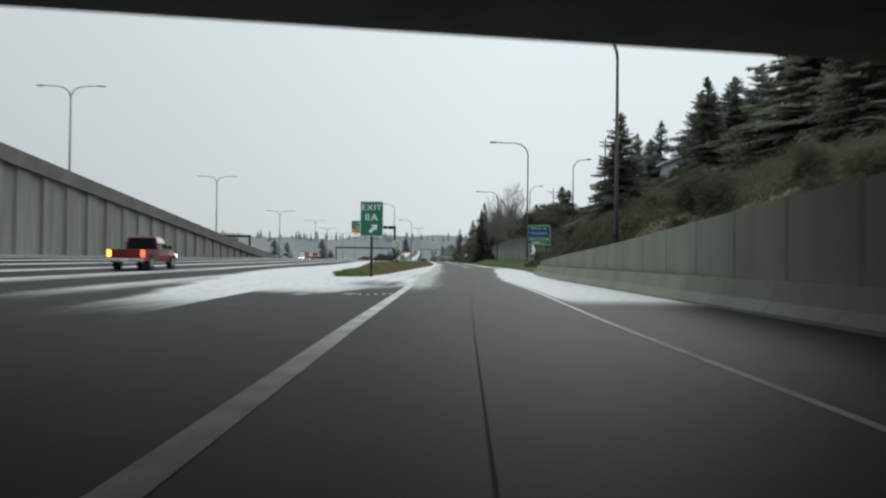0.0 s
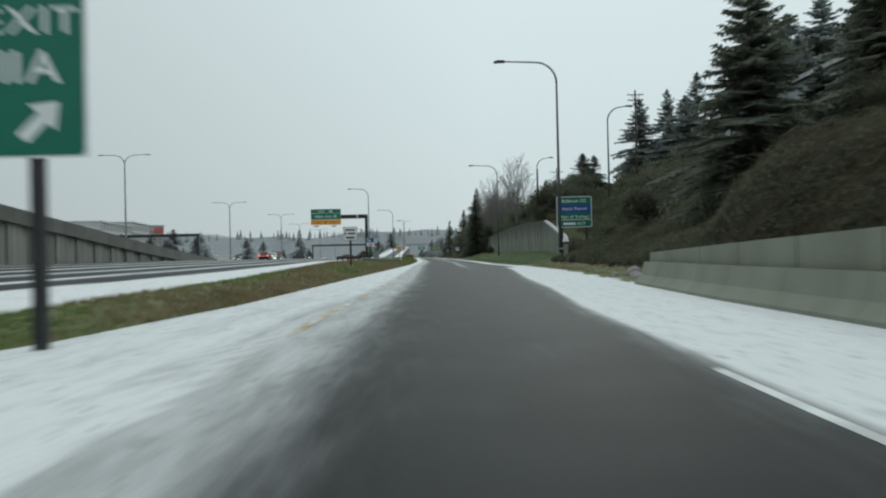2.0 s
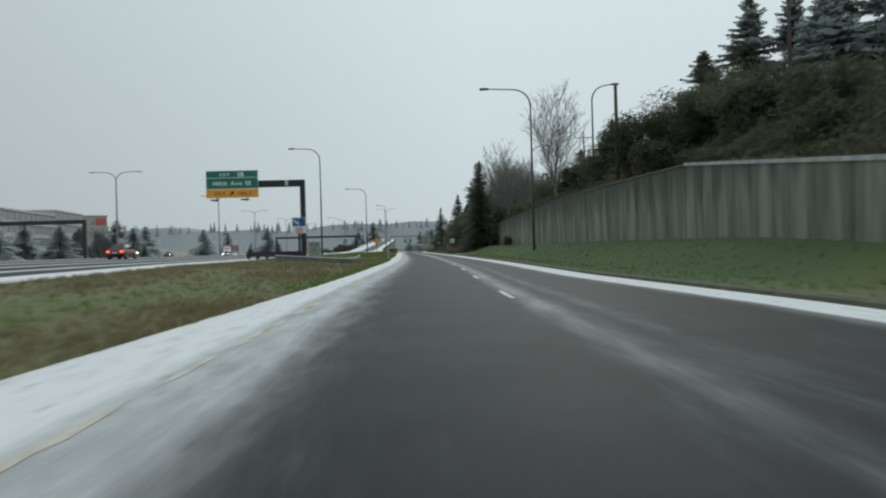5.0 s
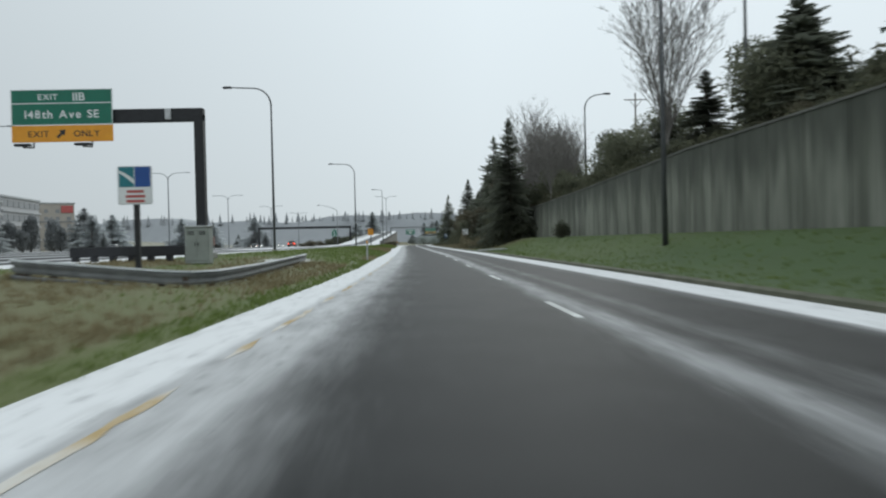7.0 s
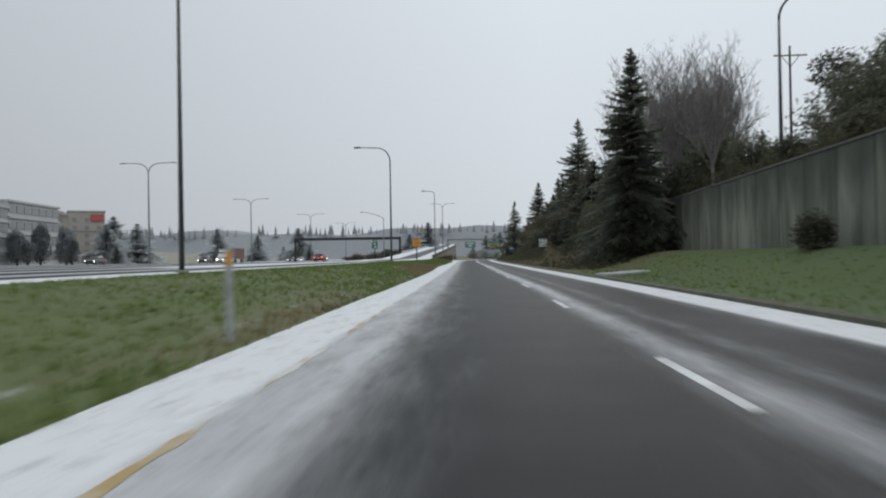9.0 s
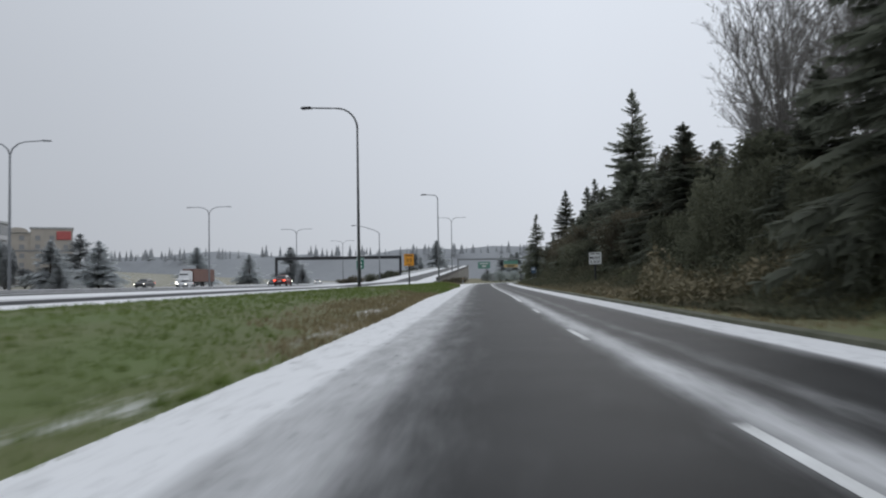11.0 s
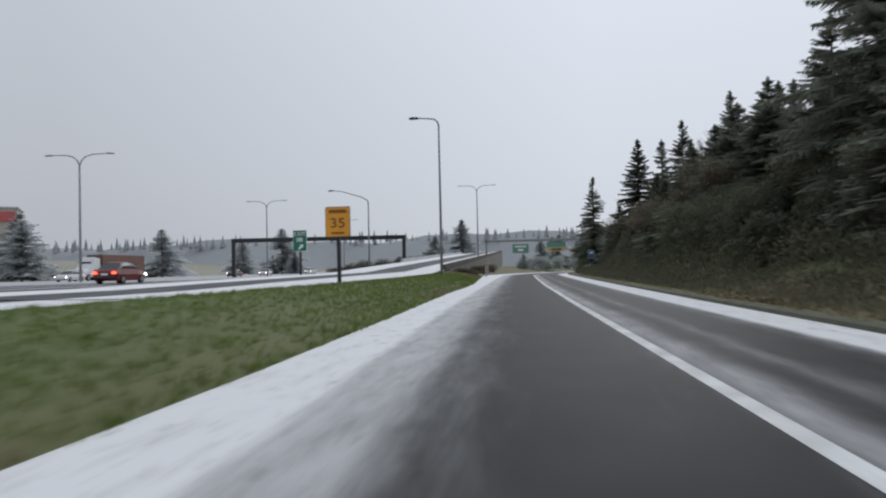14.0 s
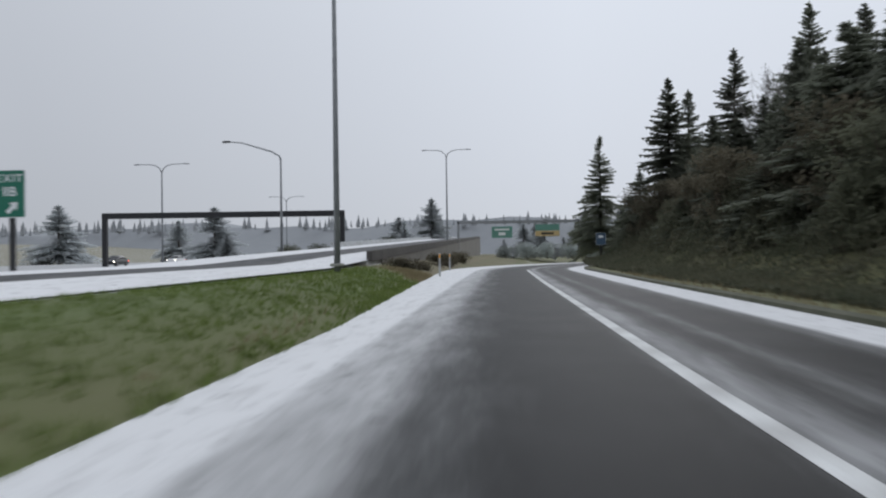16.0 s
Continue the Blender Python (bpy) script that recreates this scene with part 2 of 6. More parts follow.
M_NEEDLE = material("dark_conifer_needles", (0.255, 0.270, 0.215), 0.9, 0, (0.180, 0.195, 0.155), 0.8, 12, 0.0, 0.5, vary=0.3)
# foliage paled for distance, the haze being part of its colour
M_HAZED = material("haze_paled_foliage", (0.42, 0.45, 0.435), 0.95, 0, (0.31, 0.34, 0.33), 0.8, 12, 0.0, 0.5, vary=0.25)
M_LEAF = material("dull_evergreen_leaves", (0.165, 0.170, 0.118), 0.9, 0, (0.105, 0.113, 0.080), 0.7, 9, 0.0, 0.5, vary=0.35)
M_NEEDLE.node_tree.nodes["Principled BSDF"].inputs["Specular IOR Level"].default_value = 0.1
M_LEAF.node_tree.nodes["Principled BSDF"].inputs["Specular IOR Level"].default_value = 0.1
# leaves greyed towards the sky: distance haze put into the colour
M_MISTLEAF = material("haze_dulled_leaves", (0.34, 0.352, 0.358), 0.95, 0, (0.27, 0.282, 0.288), 0.7, 9, 0.0, 0.5, vary=0.2)
M_RUST = material("rusty_winter_leaves", (0.16, 0.085, 0.045), 0.9, 0, (0.085, 0.055, 0.032), 0.7, 9, 0.0, 0.5, vary=0.2)
M_BRUSH = material("brown_winter_brush", (0.165, 0.146, 0.105), 0.9, 0, (0.110, 0.102, 0.073), 0.6, 8, 0.0, 0.5, vary=0.35)

M_DEADWEED = material("brown_dead_weeds", (0.265, 0.222, 0.138), 0.9, 0, (0.15, 0.138, 0.082), 0.35, 5, 0.0, 0.5)
M_SCRUB = material("olive_brown_scrub", (0.155, 0.147, 0.102), 0.9, 0, (0.086, 0.099, 0.066), 0.30, 5, 0.0, 0.5)
sn, sl = M_SCRUB.node_tree.nodes, M_SCRUB.node_tree.links
s_geo = sn.new("ShaderNodeNewGeometry")
s_hsv = sn.new("ShaderNodeHueSaturation")
s_map = sn.new("ShaderNodeMapRange")
s_map.inputs["To Min"].default_value = 0.75
s_map.inputs["To Max"].default_value = 1.25
s_sock = sn["Principled BSDF"].inputs["Base Color"]
s_old = s_sock.links[0].from_socket
sl.new(s_geo.outputs["Random Per Island"], s_map.inputs["Value"])
sl.new(s_map.outputs[0], s_hsv.inputs["Value"])
sl.new(s_old, s_hsv.inputs["Color"])
sl.new(s_hsv.outputs[0], s_sock)


def leafy(m, share):
    """Thin leaves let part of the light through."""
    n, l = m.node_tree.nodes, m.node_tree.links
    b = n["Principled BSDF"]
    thin = n.new("ShaderNodeBsdfTranslucent")
    both = n.new("ShaderNodeMixShader")
    both.inputs[0].default_value = share
    l.new(b.inputs["Base Color"].links[0].from_socket, thin.inputs["Color"])
    out = [k for k in n if k.bl_idname == "ShaderNodeOutputMaterial"][0]
    l.new(b.outputs[0], both.inputs[1])
    l.new(thin.outputs[0], both.inputs[2])
    l.new(both.outputs[0], out.inputs["Surface"])
    b.inputs["Specular IOR Level"].default_value = 0.15


for m_ in (M_NEEDLE, M_HAZED, M_LEAF, M_RUST, M_BRUSH, M_SCRUB, M_HAZEFIR, M_MISTLEAF, M_BLADE, M_STRAW):
    leafy(m_, 0.45)

# ------------------------------------------------ helpers of this scene


def thing(name, label, category, group="", kind="", at=None):
    ob = new(name)
    ob.empty_display_size = 0.3
    if at is not None:
        ob.matrix_world = at
    return tagged(ob, label, category, group, kind)


def link(name, bm, mat, parent=None, label="", at=None, smooth=False):
    me = bpy.data.meshes.new(name)
    bm.to_mesh(me)
    bm.free()
    for m in (mat if isinstance(mat, (list, tuple)) else [mat]):
        me.materials.append(m)
    if smooth:
        for p in me.polygons:
            p.use_smooth = True
    ob = new(name, me)
    if parent is not None:
        ob.parent = parent
    if at is not None:
        ob.matrix_basis = at
    if label:
        ob["label"] = label
    return ob


def part(name, bm, mat, parent, label="", at=None, smooth=False):
    return link(name, bm, mat, parent, label, at, smooth)


def box(sx, sy, sz, at=(0, 0, 0), bevel=0.0, bm=None, turn=None):
    bm = bm or bmesh.new()
    m = Matrix.Translation(at) @ (turn or Matrix()) @ Matrix.Diagonal((sx, sy, sz, 1))
    r = bmesh.ops.create_cube(bm, size=1, matrix=m)
    if bevel:
        vs = set(r["verts"])
        bmesh.ops.bevel(bm, geom=[e for e in bm.edges if e.verts[0] in vs], offset=bevel, segments=1, affect="EDGES")
    return bm


def tube(points, radii, sides=10, bm=None, cap=True):
    """A round bar through points."""
    bm = bm or bmesh.new()
    pts = [Vector(p) for p in points]
    rings = []
    for i, p in enumerate(pts):
        d = (pts[min(i + 1, len(pts) - 1)] - pts[max(i - 1, 0)]).normalized()
        side = d.cross(Vector((0.31, 0.95, 0.05)))
        if side.length < 0.05:
            side = d.cross(Vector((1, 0, 0)))
        side.normalize()
        up = side.cross(d)
        r = radii[i] if isinstance(radii, (list, tuple)) else radii
        rings.append([bm.verts.new(p + (side * math.cos(a) + up * math.sin(a)) * r) for a in (2 * math.pi * k / sides for k in range(sides))])
    for a, b in zip(rings, rings[1:]):
        for k in range(sides):
            bm.faces.new((a[k], a[(k + 1) % sides], b[(k + 1) % sides], b[k]))
    if cap:
        bm.faces.new(rings[0][::-1])
        bm.faces.new(rings[-1])
    return bm


def prism(outline, depth, bm=None, axis="y"):
    """An outline in x, z, pushed out along y (or in x, y along z)."""
    bm = bm or bmesh.new()
    if axis == "y":
        a = [bm.verts.new((x, 0, z)) for x, z in outline]
        b = [bm.verts.new((x, depth, z)) for x, z in outline]
    else:
        a = [bm.verts.new((x, z, 0)) for x, z in outline]
        b = [bm.verts.new((x, z, depth)) for x, z in outline]
    n = len(outline)
    bm.faces.new(a)
    bm.faces.new(b[::-1])
    for k in range(n):
        bm.faces.new((a[(k + 1) % n], a[k], b[k], b[(k + 1) % n]))
    bmesh.ops.recalc_face_normals(bm, faces=bm.faces)
    return bm


GLYPHS = {}


def glyph(ch, mat):
    """One letter as a thin mesh, one unit high, and its width."""
    key = (ch, mat.name)
    if key not in GLYPHS:
        cu = bpy.data.curves.new("letter", "FONT")
        cu.body, cu.size, cu.extrude, cu.offset = ch, 1.4, 0.004, 0.02
        tmp = bpy.data.objects.new("letter", cu)
        scene.collection.objects.link(tmp)
        bpy.context.view_layer.update()
        me = bpy.data.meshes.new_from_object(tmp.evaluated_get(bpy.context.evaluated_depsgraph_get()))
        bpy.data.objects.remove(tmp)
        me.materials.clear()
        me.materials.append(mat)
        xs = [v.co.x for v in me.vertices]
        GLYPHS[key] = (me, min(xs), max(xs))
    return GLYPHS[key]


def words(text, height, x, z, mat, parent, y=-0.012, wide=1.0):
    """Lettering that faces the traffic, each letter a part."""
    gap = 0.17
    widths = [0.45 if c == " " else glyph(c, mat)[2] - glyph(c, mat)[1] for c in text]
    at = -(sum(widths) + gap * (len(text) - 1)) / 2
    for c, w in zip(text, widths):
        if c != " ":
            me, lo, hi = glyph(c, mat)
            ob = new("letter", me)
            ob.parent = parent
            ob.matrix_basis = pose(x + (at - lo) * height * wide, y, z - 0.5 * height, 90) @ Matrix.Diagonal((height * wide, height, height, 1))
        at += w + gap


def poly(xs, ys):
    return lambda v: float(np.interp(v, xs, ys))


def smooth(a, b, v):
    t = min(1, max(0, (v - a) / (b - a)))
    return t * t * (3 - 2 * t)


# ------------------------------------------------ plan: the ramp runs along y, its left edge line is left_x(y)
left_x = poly((-60, 0, 13, 30, 55, 75, 121, 140, 158, 178, 200, 230, 250, 268, 287, 305, 330, 350), (-2.6, -1.62, -1.5, -1.2, -0.95, -0.4, -0.05, 0.28, 0.5, 0.5, 0.2, -0.65, -1.1, -1.5, -1.95, -2.25, -2.6, -2.75))
ARC_Y, ARC_R = 350.0, 62.0


def ramp_point(s, off):
    """Plan position at s metres along the ramp, off metres right of its left edge line; past ARC_Y it bends right."""
    if s <= ARC_Y:
        return left_x(s) + off, s
    a = (s - ARC_Y) / ARC_R
    r = ARC_R - off
    return left_x(ARC_Y) + ARC_R - r * math.cos(a), ARC_Y + r * math.sin(a)


edge_l = poly((0, 44, 50, 58, 68, 76, 122, 134, 150, 170, 180, 196, 222, 234, 246, 256, 264, 271, 282, 297, 304, 312, 330, 360, 420), (-9, -5.2, -3.6, -2.9, -2.8, -2.7, -1.2, -1.1, -1.15, -1.0, -1.17, -1.2, -0.8, -0.73, -0.95, -1.08, -1.0, -0.8, -0.7, -0.72, -0.58, -0.55, -1.2, -2.2, -2.6))
edge_r = poly((-60, 0, 30, 50, 66, 90, 110, 126, 150, 180, 230, 300, 420), (9.0, 9.0, 8.7, 8.8, 9.3, 10.2, 10.0, 9.1, 8.8, 8.3, 8.3, 8.05, 8.0))
line_r = poly((-60, 5, 15, 28, 43, 55, 63, 74, 95, 120, 420), (4.85, 4.85, 4.85, 5.05, 4.95, 5.3, 5.8, 6.1, 7.6, 7.9, 7.5))
lane_w = poly((100, 125, 140, 158, 172, 190, 230, 245, 256, 270, 282, 295, 306, 420), (4.5, 4.5, 4.5, 4.25, 4.08, 4.08, 4.12, 4.17, 4.25, 4.2, 4.15, 4.08, 3.98, 3.95))
free_x = poly((-60, 0, 42, 53, 75, 95, 120, 150, 170, 209, 240, 270, 330, 420, 520, 900), (-6.5, -6, -6.2, -7.1, -7.9, -9.2, -11, -12.9, -12.9, -12.3, -10.6, -9.8, -8.6, -9.0, -9.5, -22))
free_e = poly((-60, 10, 45, 100, 150, 270, 305, 330, 350), (0.0, 0.0, 0.12, 0.35, 0.5, 0.52, 0.42, 0.42, 0.6))
free_l = poly((-60, 150, 250, 390, 900), (1.15, 1.15, 0.9, 0.12, 0.1))
deck_z = poly((280, 300, 335, 348, 520, 700, 900), (0.40, 0.60, 0.80, 1.20, 5.9, 9.5, 10.5))


def freeway_z(x, y):
    fx = free_x(y)
    t = min(1, max(0, (fx - x) / (fx + 34)))
    return free_e(y) + (free_l(y) - free_e(y)) * t


hill_foot = poly((-60, 60, 66, 100, 106, 140, 225, 232, 300, 420), (8.5, 9.0, 9.9, 11.5, 12.0, 11.5, 10.5, 9.5, 9.0, 9.0))


def hill_z(x, y):
    """The bank on the right: verge, retaining wall, wooded hillside."""
    x0 = hill_foot(y)
    if x <= x0:
        return 0.0
    behind = smooth(100, 112, y) * (1 - smooth(266, 276, y))
    slope = 0.40 * (x - x0)
    if y < 66:
        slope = 3.0 * smooth(0, 3, x - x0) + 0.36 * max(0, x - x0 - 2)
    low = 1.32 * smooth(x0, 16.2, x)
    high = 5.1 * smooth(104, 136, y) + 1.8 * (1 - smooth(104, 136, y))
    terrace = low if x < 17.25 else high + 0.34 * (x - 17.25)
    z = slope * (1 - behind) + terrace * behind
    if y > 276:
        z = 0.25 * (x - x0)
    return min(z, 26 + 0.02 * x)


def ground_z(x, y):
    if y > ARC_Y:
        d = math.hypot(x - (left_x(ARC_Y) + ARC_R), y - ARC_Y)
        off = ARC_R - d
    else:
        off = x - left_x(y)
    el, er = edge_l(min(y, 420)), edge_r(min(y, 420))
    fx = free_x(y)
    if el <= off <= er:
        return -0.12
    if off > er:
        z = hill_z(x, y)
        return z if z > 0 else 0.06 * smooth(er, er + 0.5, off)
    if x < fx:
        far = 0.0
        if x < -120:
            far = 14 * smooth(-120, -420, x)
        return freeway_z(x, y) - 0.12 + far
    sx = (left_x(y) if y <= ARC_Y else left_x(ARC_Y)) + el
    if sx <= fx:
        return -0.12
    t = (sx - x) / (sx - fx)
    dome = (0.22 - 0.15 * smooth(138, 148, y) * (1 - smooth(178, 190, y))) * math.sin(math.pi * min(1, max(0, t)))
    return 0.03 * smooth(0, 0.05, t) + free_e(y) * t + dome


def straw_of(x, y):
    """How far the grass is brown rather than green."""
    n = 0.5 + 0.5 * noise.noise(Vector((x * 0.35, y * 0.09, 3.1)))
    if y < 112 and x > hill_foot(y) + 0.5:
        return 0.95
    if x > left_x(min(y, ARC_Y)) + 4:
        if 112 < y < 222 and x < 17 and x > left_x(y) + edge_r(y) + 0.4:
            return -0.8 * smooth(112, 120, y) * (1 - 0.5 * smooth(158, 178, y)) * (1 - smooth(205, 222, y)) * (0.6 + 0.4 * n)
        base = (0.0 if y < 172 else 0.35) if 112 < y < 225 and x < 17 else (0.55 if y >= 225 else 0.45)
        return min(1, max(0, base + 0.5 * (n - 0.5)))
    base = float(np.interp(y, (40, 60, 90, 120, 172, 184, 225, 235, 255, 268, 330, 345), (0.35, 0.35, 0.45, 0.55, 0.55, 0.15, 0.1, 0.45, 0.5, 0.1, 0.1, 0.8)))
    edge = left_x(min(y, ARC_Y)) + edge_l(min(y, 420)) - x
    if 225 < y < 262:
        base = 0.1 + 0.42 * (1 - smooth(1.6, 3.4, edge))
    if 0 < edge < 1.1 and y > 180:
        base += 0.2 * (1 - smooth(0.5, 1.1, edge))
    if 0 < edge < 0.6 and 118 < y < 182:
        base -= 0.35
    return min(1, max(0, base + (0.9 if y < 262 else 0.6) * (n - 0.5)))


def sheet(name, xs_of, ys, z_of, snow_of, mat, label, category, kind="structure"):
    """A grid of ground: xs_of(y) gives the positions across at y."""
    verts, faces, cover = [], [], []
    n = 0
    for y in ys:
        row = xs_of(y)
        n = len(row)
        for x, px, py in row:
            verts.append((px, py, z_of(px, py)))
            cover.append(snow_of(x, px, py))
    for j in range(len(ys) - 1):
        for i in range(n - 1):
            a = j * n + i
            faces.append((a, a + 1, a + n + 1, a + n))
    me = bpy.data.meshes.new(name)
    me.from_pydata(verts, [], faces)
    att = me.attributes.new("snow", "FLOAT", "POINT")
    att.data.foreach_set("value", cover)
    dry = me.attributes.new("straw", "FLOAT", "POINT")
    dry.data.foreach_set("value", [straw_of(v[0], v[1]) for v in verts])
    me.materials.append(mat)
    for p in me.polygons:
        p.use_smooth = True
    return tagged(new(name, me), label, category, "", kind)


# ------------------------------------------------ ground, ramp and freeway
def spread(a, b, n, power=1.0):
    return [a + (b - a) * (k / n) ** power for k in range(n + 1)]


ground_ys = spread(-80, 430, 310) + spread(440, 1000, 56) + [1200, 1600, 2200]


def ground_row(y):
    base = spread(-900, -130, 14) + spread(-115, -20, 20) + spread(-19.5, 22, 138) + spread(23, 60, 37) + spread(65, 400, 25)
    return [(x, x, y) for x in base]


def ground_snow(u, x, y):
    off = x - left_x(min(y, ARC_Y))
    z = 0.0
    d = edge_l(min(y, 420)) - off
    if 0 < d < 12 and 125 < y < 262:
        z = (0.20 + 0.21 * smooth(205, 222, y) + 0.22 * noise.noise(Vector((x * 0.5, y * 0.22, 8.0)))) * math.exp(-((d - 0.55 - 0.2 * math.sin(y * 0.11)) / 0.55) ** 2) * smooth(125, 140, y) * (1 - smooth(240, 256, y)) * (0.45 + 0.55 * abs(math.sin(y * 0.043)))
        z = max(z, 0.66 * math.exp(-((x + 5.2) / 1.5) ** 2 - ((y - 178) / 4.0) ** 2))
    if -92 < x < free_x(y) + 0.3:
        z = max(z, 0.8)
    if x < -92:
        z = 0.28
    if off > edge_r(min(y, 420)) and off < edge_r(min(y, 420)) + 0.25:
        z = 0.55
    if off > edge_r(min(y, 420)) + 0.3:
        return -0.15
    return z + 0.12


sheet("ground", ground_row, ground_ys, ground_z, ground_snow, M_GRASS, "green and straw-brown winter grass with traces of snow", "ground")


def ramp_row(s):
    a, b = edge_l(s), edge_r(s)
    if s < 44:
        a = free_x(s) - left_x(s)
    n = 70
    out = []
    for k in range(n + 1):
        off = a + (b - a) * k / n
        out.append((off, *ramp_point(s, off)))
    return out


def track(off, s):
    """Where wheels have swept the snow of the gore."""
    fade = smooth(30, 36, s) * (1 - smooth(52, 66, s))
    return fade * (0.30 * math.exp(-((off + 0.75 - 0.02 * (s - 40)) / 0.22) ** 2) + 0.14 * math.exp(-((off + 2.1 - 0.03 * (s - 40)) / 0.28) ** 2) + 0.08 * math.exp(-((off + 3.1) / 0.2) ** 2))


def ramp_snow(off, s):
    return ramp_cover(off, s) - (track(off, s) if off < 0 else 0)


def ramp_cover(off, s):
    open_sky = smooth(18, 27, s)
    if s < 46 and off < -0.2:
        bare = 0.72 * math.exp(-((s - 35.5) / 5.5) ** 2 - ((off + 1.7) / 1.7) ** 2)
        first = 25.4 + 5.0 * smooth(-2.6, -1.0, off) + 2.0 * smooth(-1.0, -0.2, off)
        ridge_ = 0.55 * math.exp(-((s - 26.1 - 0.70 * off) / 0.22) ** 2) * smooth(-4.2, -3.0, off)
        return max(ridge_, (1.15 - bare) * (0.62 * smooth(first - 2.4, first + 1.6, s) + 0.38 * smooth(first + 0.5, first + 8, s)))
    wide = float(np.interp(s, (60, 100, 120, 200, 235, 400), (0.1, 0.0, -0.2, 0.1, 0.65, 0.6)))
    start = smooth(24, 36, s)
    full = float(np.interp(s, (40, 58, 100, 140, 170), (0.95, 0.74, 0.86, 1.05, 1.2)))
    left = full * (1 - smooth(-0.45 + 0.7 * wide, 0.35 + 0.8 * wide, off)) * start
    left = max(left, 0.52 * (1 - smooth(0.6 + 0.7 * wide, 1.5 + 0.7 * wide, off)) * start)
    left = max(left, 0.37 * (1 - smooth(0.5 + 0.5 * wide, 2.3 + 0.5 * wide, off)) * start)
    lane = float(np.interp(s, (150, 185, 205, 252, 262), (0.38, 0.42, 0.56, 0.56, 0.38))) * math.exp(-((off - lane_w(s) - 0.30) / 0.38) ** 2) * smooth(85, 118, s)
    second = 0.20 * math.exp(-((off - lane_w(s) - 1.2) / 0.25) ** 2) * smooth(85, 118, s)
    rr = line_r(s)
    inner = edge_r(s) - 1.15 if s > 100 else rr + 0.25
    right = 1.1 * smooth(inner - 0.25, inner + 0.2, off) + 0.2 * smooth(inner - 0.8, inner - 0.2, off)
    right -= 0.42 * math.exp(-((s - 29.5) / 3.2) ** 2 - ((off - 7.2) / 1.0) ** 2)
    mid = 0.5 * lane_w(s)
    salt = 0.05 * (1 - math.exp(-((off - mid + 0.78) / 0.38) ** 2) - math.exp(-((off - mid - 0.78) / 0.38) ** 2))
    return (max(left, lane, second, right) + max(0, salt)) * open_sky


ramp_ss = spread(-60, 350, 410) + spread(351, 440, 60)


def ramp_sheet():
    verts, faces, cover = [], [], []
    n = 71
    for s in ramp_ss:
        for off, px, py in ramp_row(s):
            t = 0.0
            if s < 50 and off < -0.2:
                t = min(1, max(0, (left_x(s) - px) / (left_x(s) - free_x(s)))) * (1 - smooth(44, 50, s))
            verts.append((px, py, free_e(s) * t))
            cover.append(ramp_snow(off, s))
    for j in range(len(ramp_ss) - 1):
        for i in range(n - 1):
            a = j * n + i
            faces.append((a, a + 1, a + n + 1, a + n))
    me = bpy.data.meshes.new("ramp_road")
    me.from_pydata(verts, [], faces)
    me.attributes.new("snow", "FLOAT", "POINT").data.foreach_set("value", cover)
    me.materials.append(M_ASPHALT)
    tagged(new("ramp_road", me), "dark wet asphalt exit ramp with snow on its shoulders", "road", "", "structure")


ramp_sheet()


def freeway_row(y):
    a = free_x(y)
    pts = spread(0, 1, 90, 1.15)
    return [((a - x), x, y) for x in (a + (-90 - a) * t for t in pts)]


LANES = (-11.6, -15.4, -19.2, -23.0, -26.8, -30.6)


def lane_shift(y):
    return 0.55 * (free_x(y) + 8.5)


def freeway_snow(u, x, y):
    sh = lane_shift(y)
    v = 0.0
    for lx in LANES:
        v = max(v, 0.92 * math.exp(-((x - lx - sh) / 0.55) ** 2))
    wide = float(np.interp(y, (20, 45, 65, 95, 400), (2.0, 5.0, 4.5, 2.6, 2.6)))
    v = max(v, 1.2 * smooth(free_x(y) - wide - 0.4, free_x(y) - wide + 0.4, x))
    if y > 215 and free_x(y) - 10.6 < x < free_x(y) - 7.0:
        v = max(v, 1.1 * smooth(215, 235, y))
    if x < -33 + sh:
        v = max(v, 0.55)
    return v * smooth(12, 26, y)


sheet("freeway", freeway_row, spread(-80, 430, 255) + spread(440, 900, 46), freeway_z, freeway_snow, M_ASPHALT, "wide wet asphalt freeway with snow between its lanes", "road")


# ------------------------------------------------ painted lines
def stripe(name, a, b, off_of, width, mat, label, z=0.005, step=2.0, parent=None):
    bm = bmesh.new()
    prev = None
    n = max(1, int((b - a) / step))
    for k in range(n + 1):
        s = a + (b - a) * k / n
        o = off_of(s)
        w = width(s) if callable(width) else width
        x0, y0 = ramp_point(s, o - w / 2)
        x1, y1 = ramp_point(s, o + w / 2)
        cur = (bm.verts.new((x0, y0, z)), bm.verts.new((x1, y1, z)))
        if prev:
            bm.faces.new((prev[0], prev[1], cur[1], cur[0]))
        prev = cur
    ob = link(name, bm, mat, parent)
    if parent is None:
        tagged(ob, label, "road marking", "", "structure")
    return ob


stripe("gore_line", -40, 36, lambda s: 0.0, 0.30, M_PAINT_W, "broad white painted gore line on asphalt")
r_y = random.Random(41)


def worn(a, b, full):
    """A width that frays between a and b and runs out at both ends."""
    return lambda s: full * min(1, 1.4 * min(s - a, b - s) + 0.08) * (0.62 + 0.55 * noise.noise(Vector((s * 2.3, a, 0))))


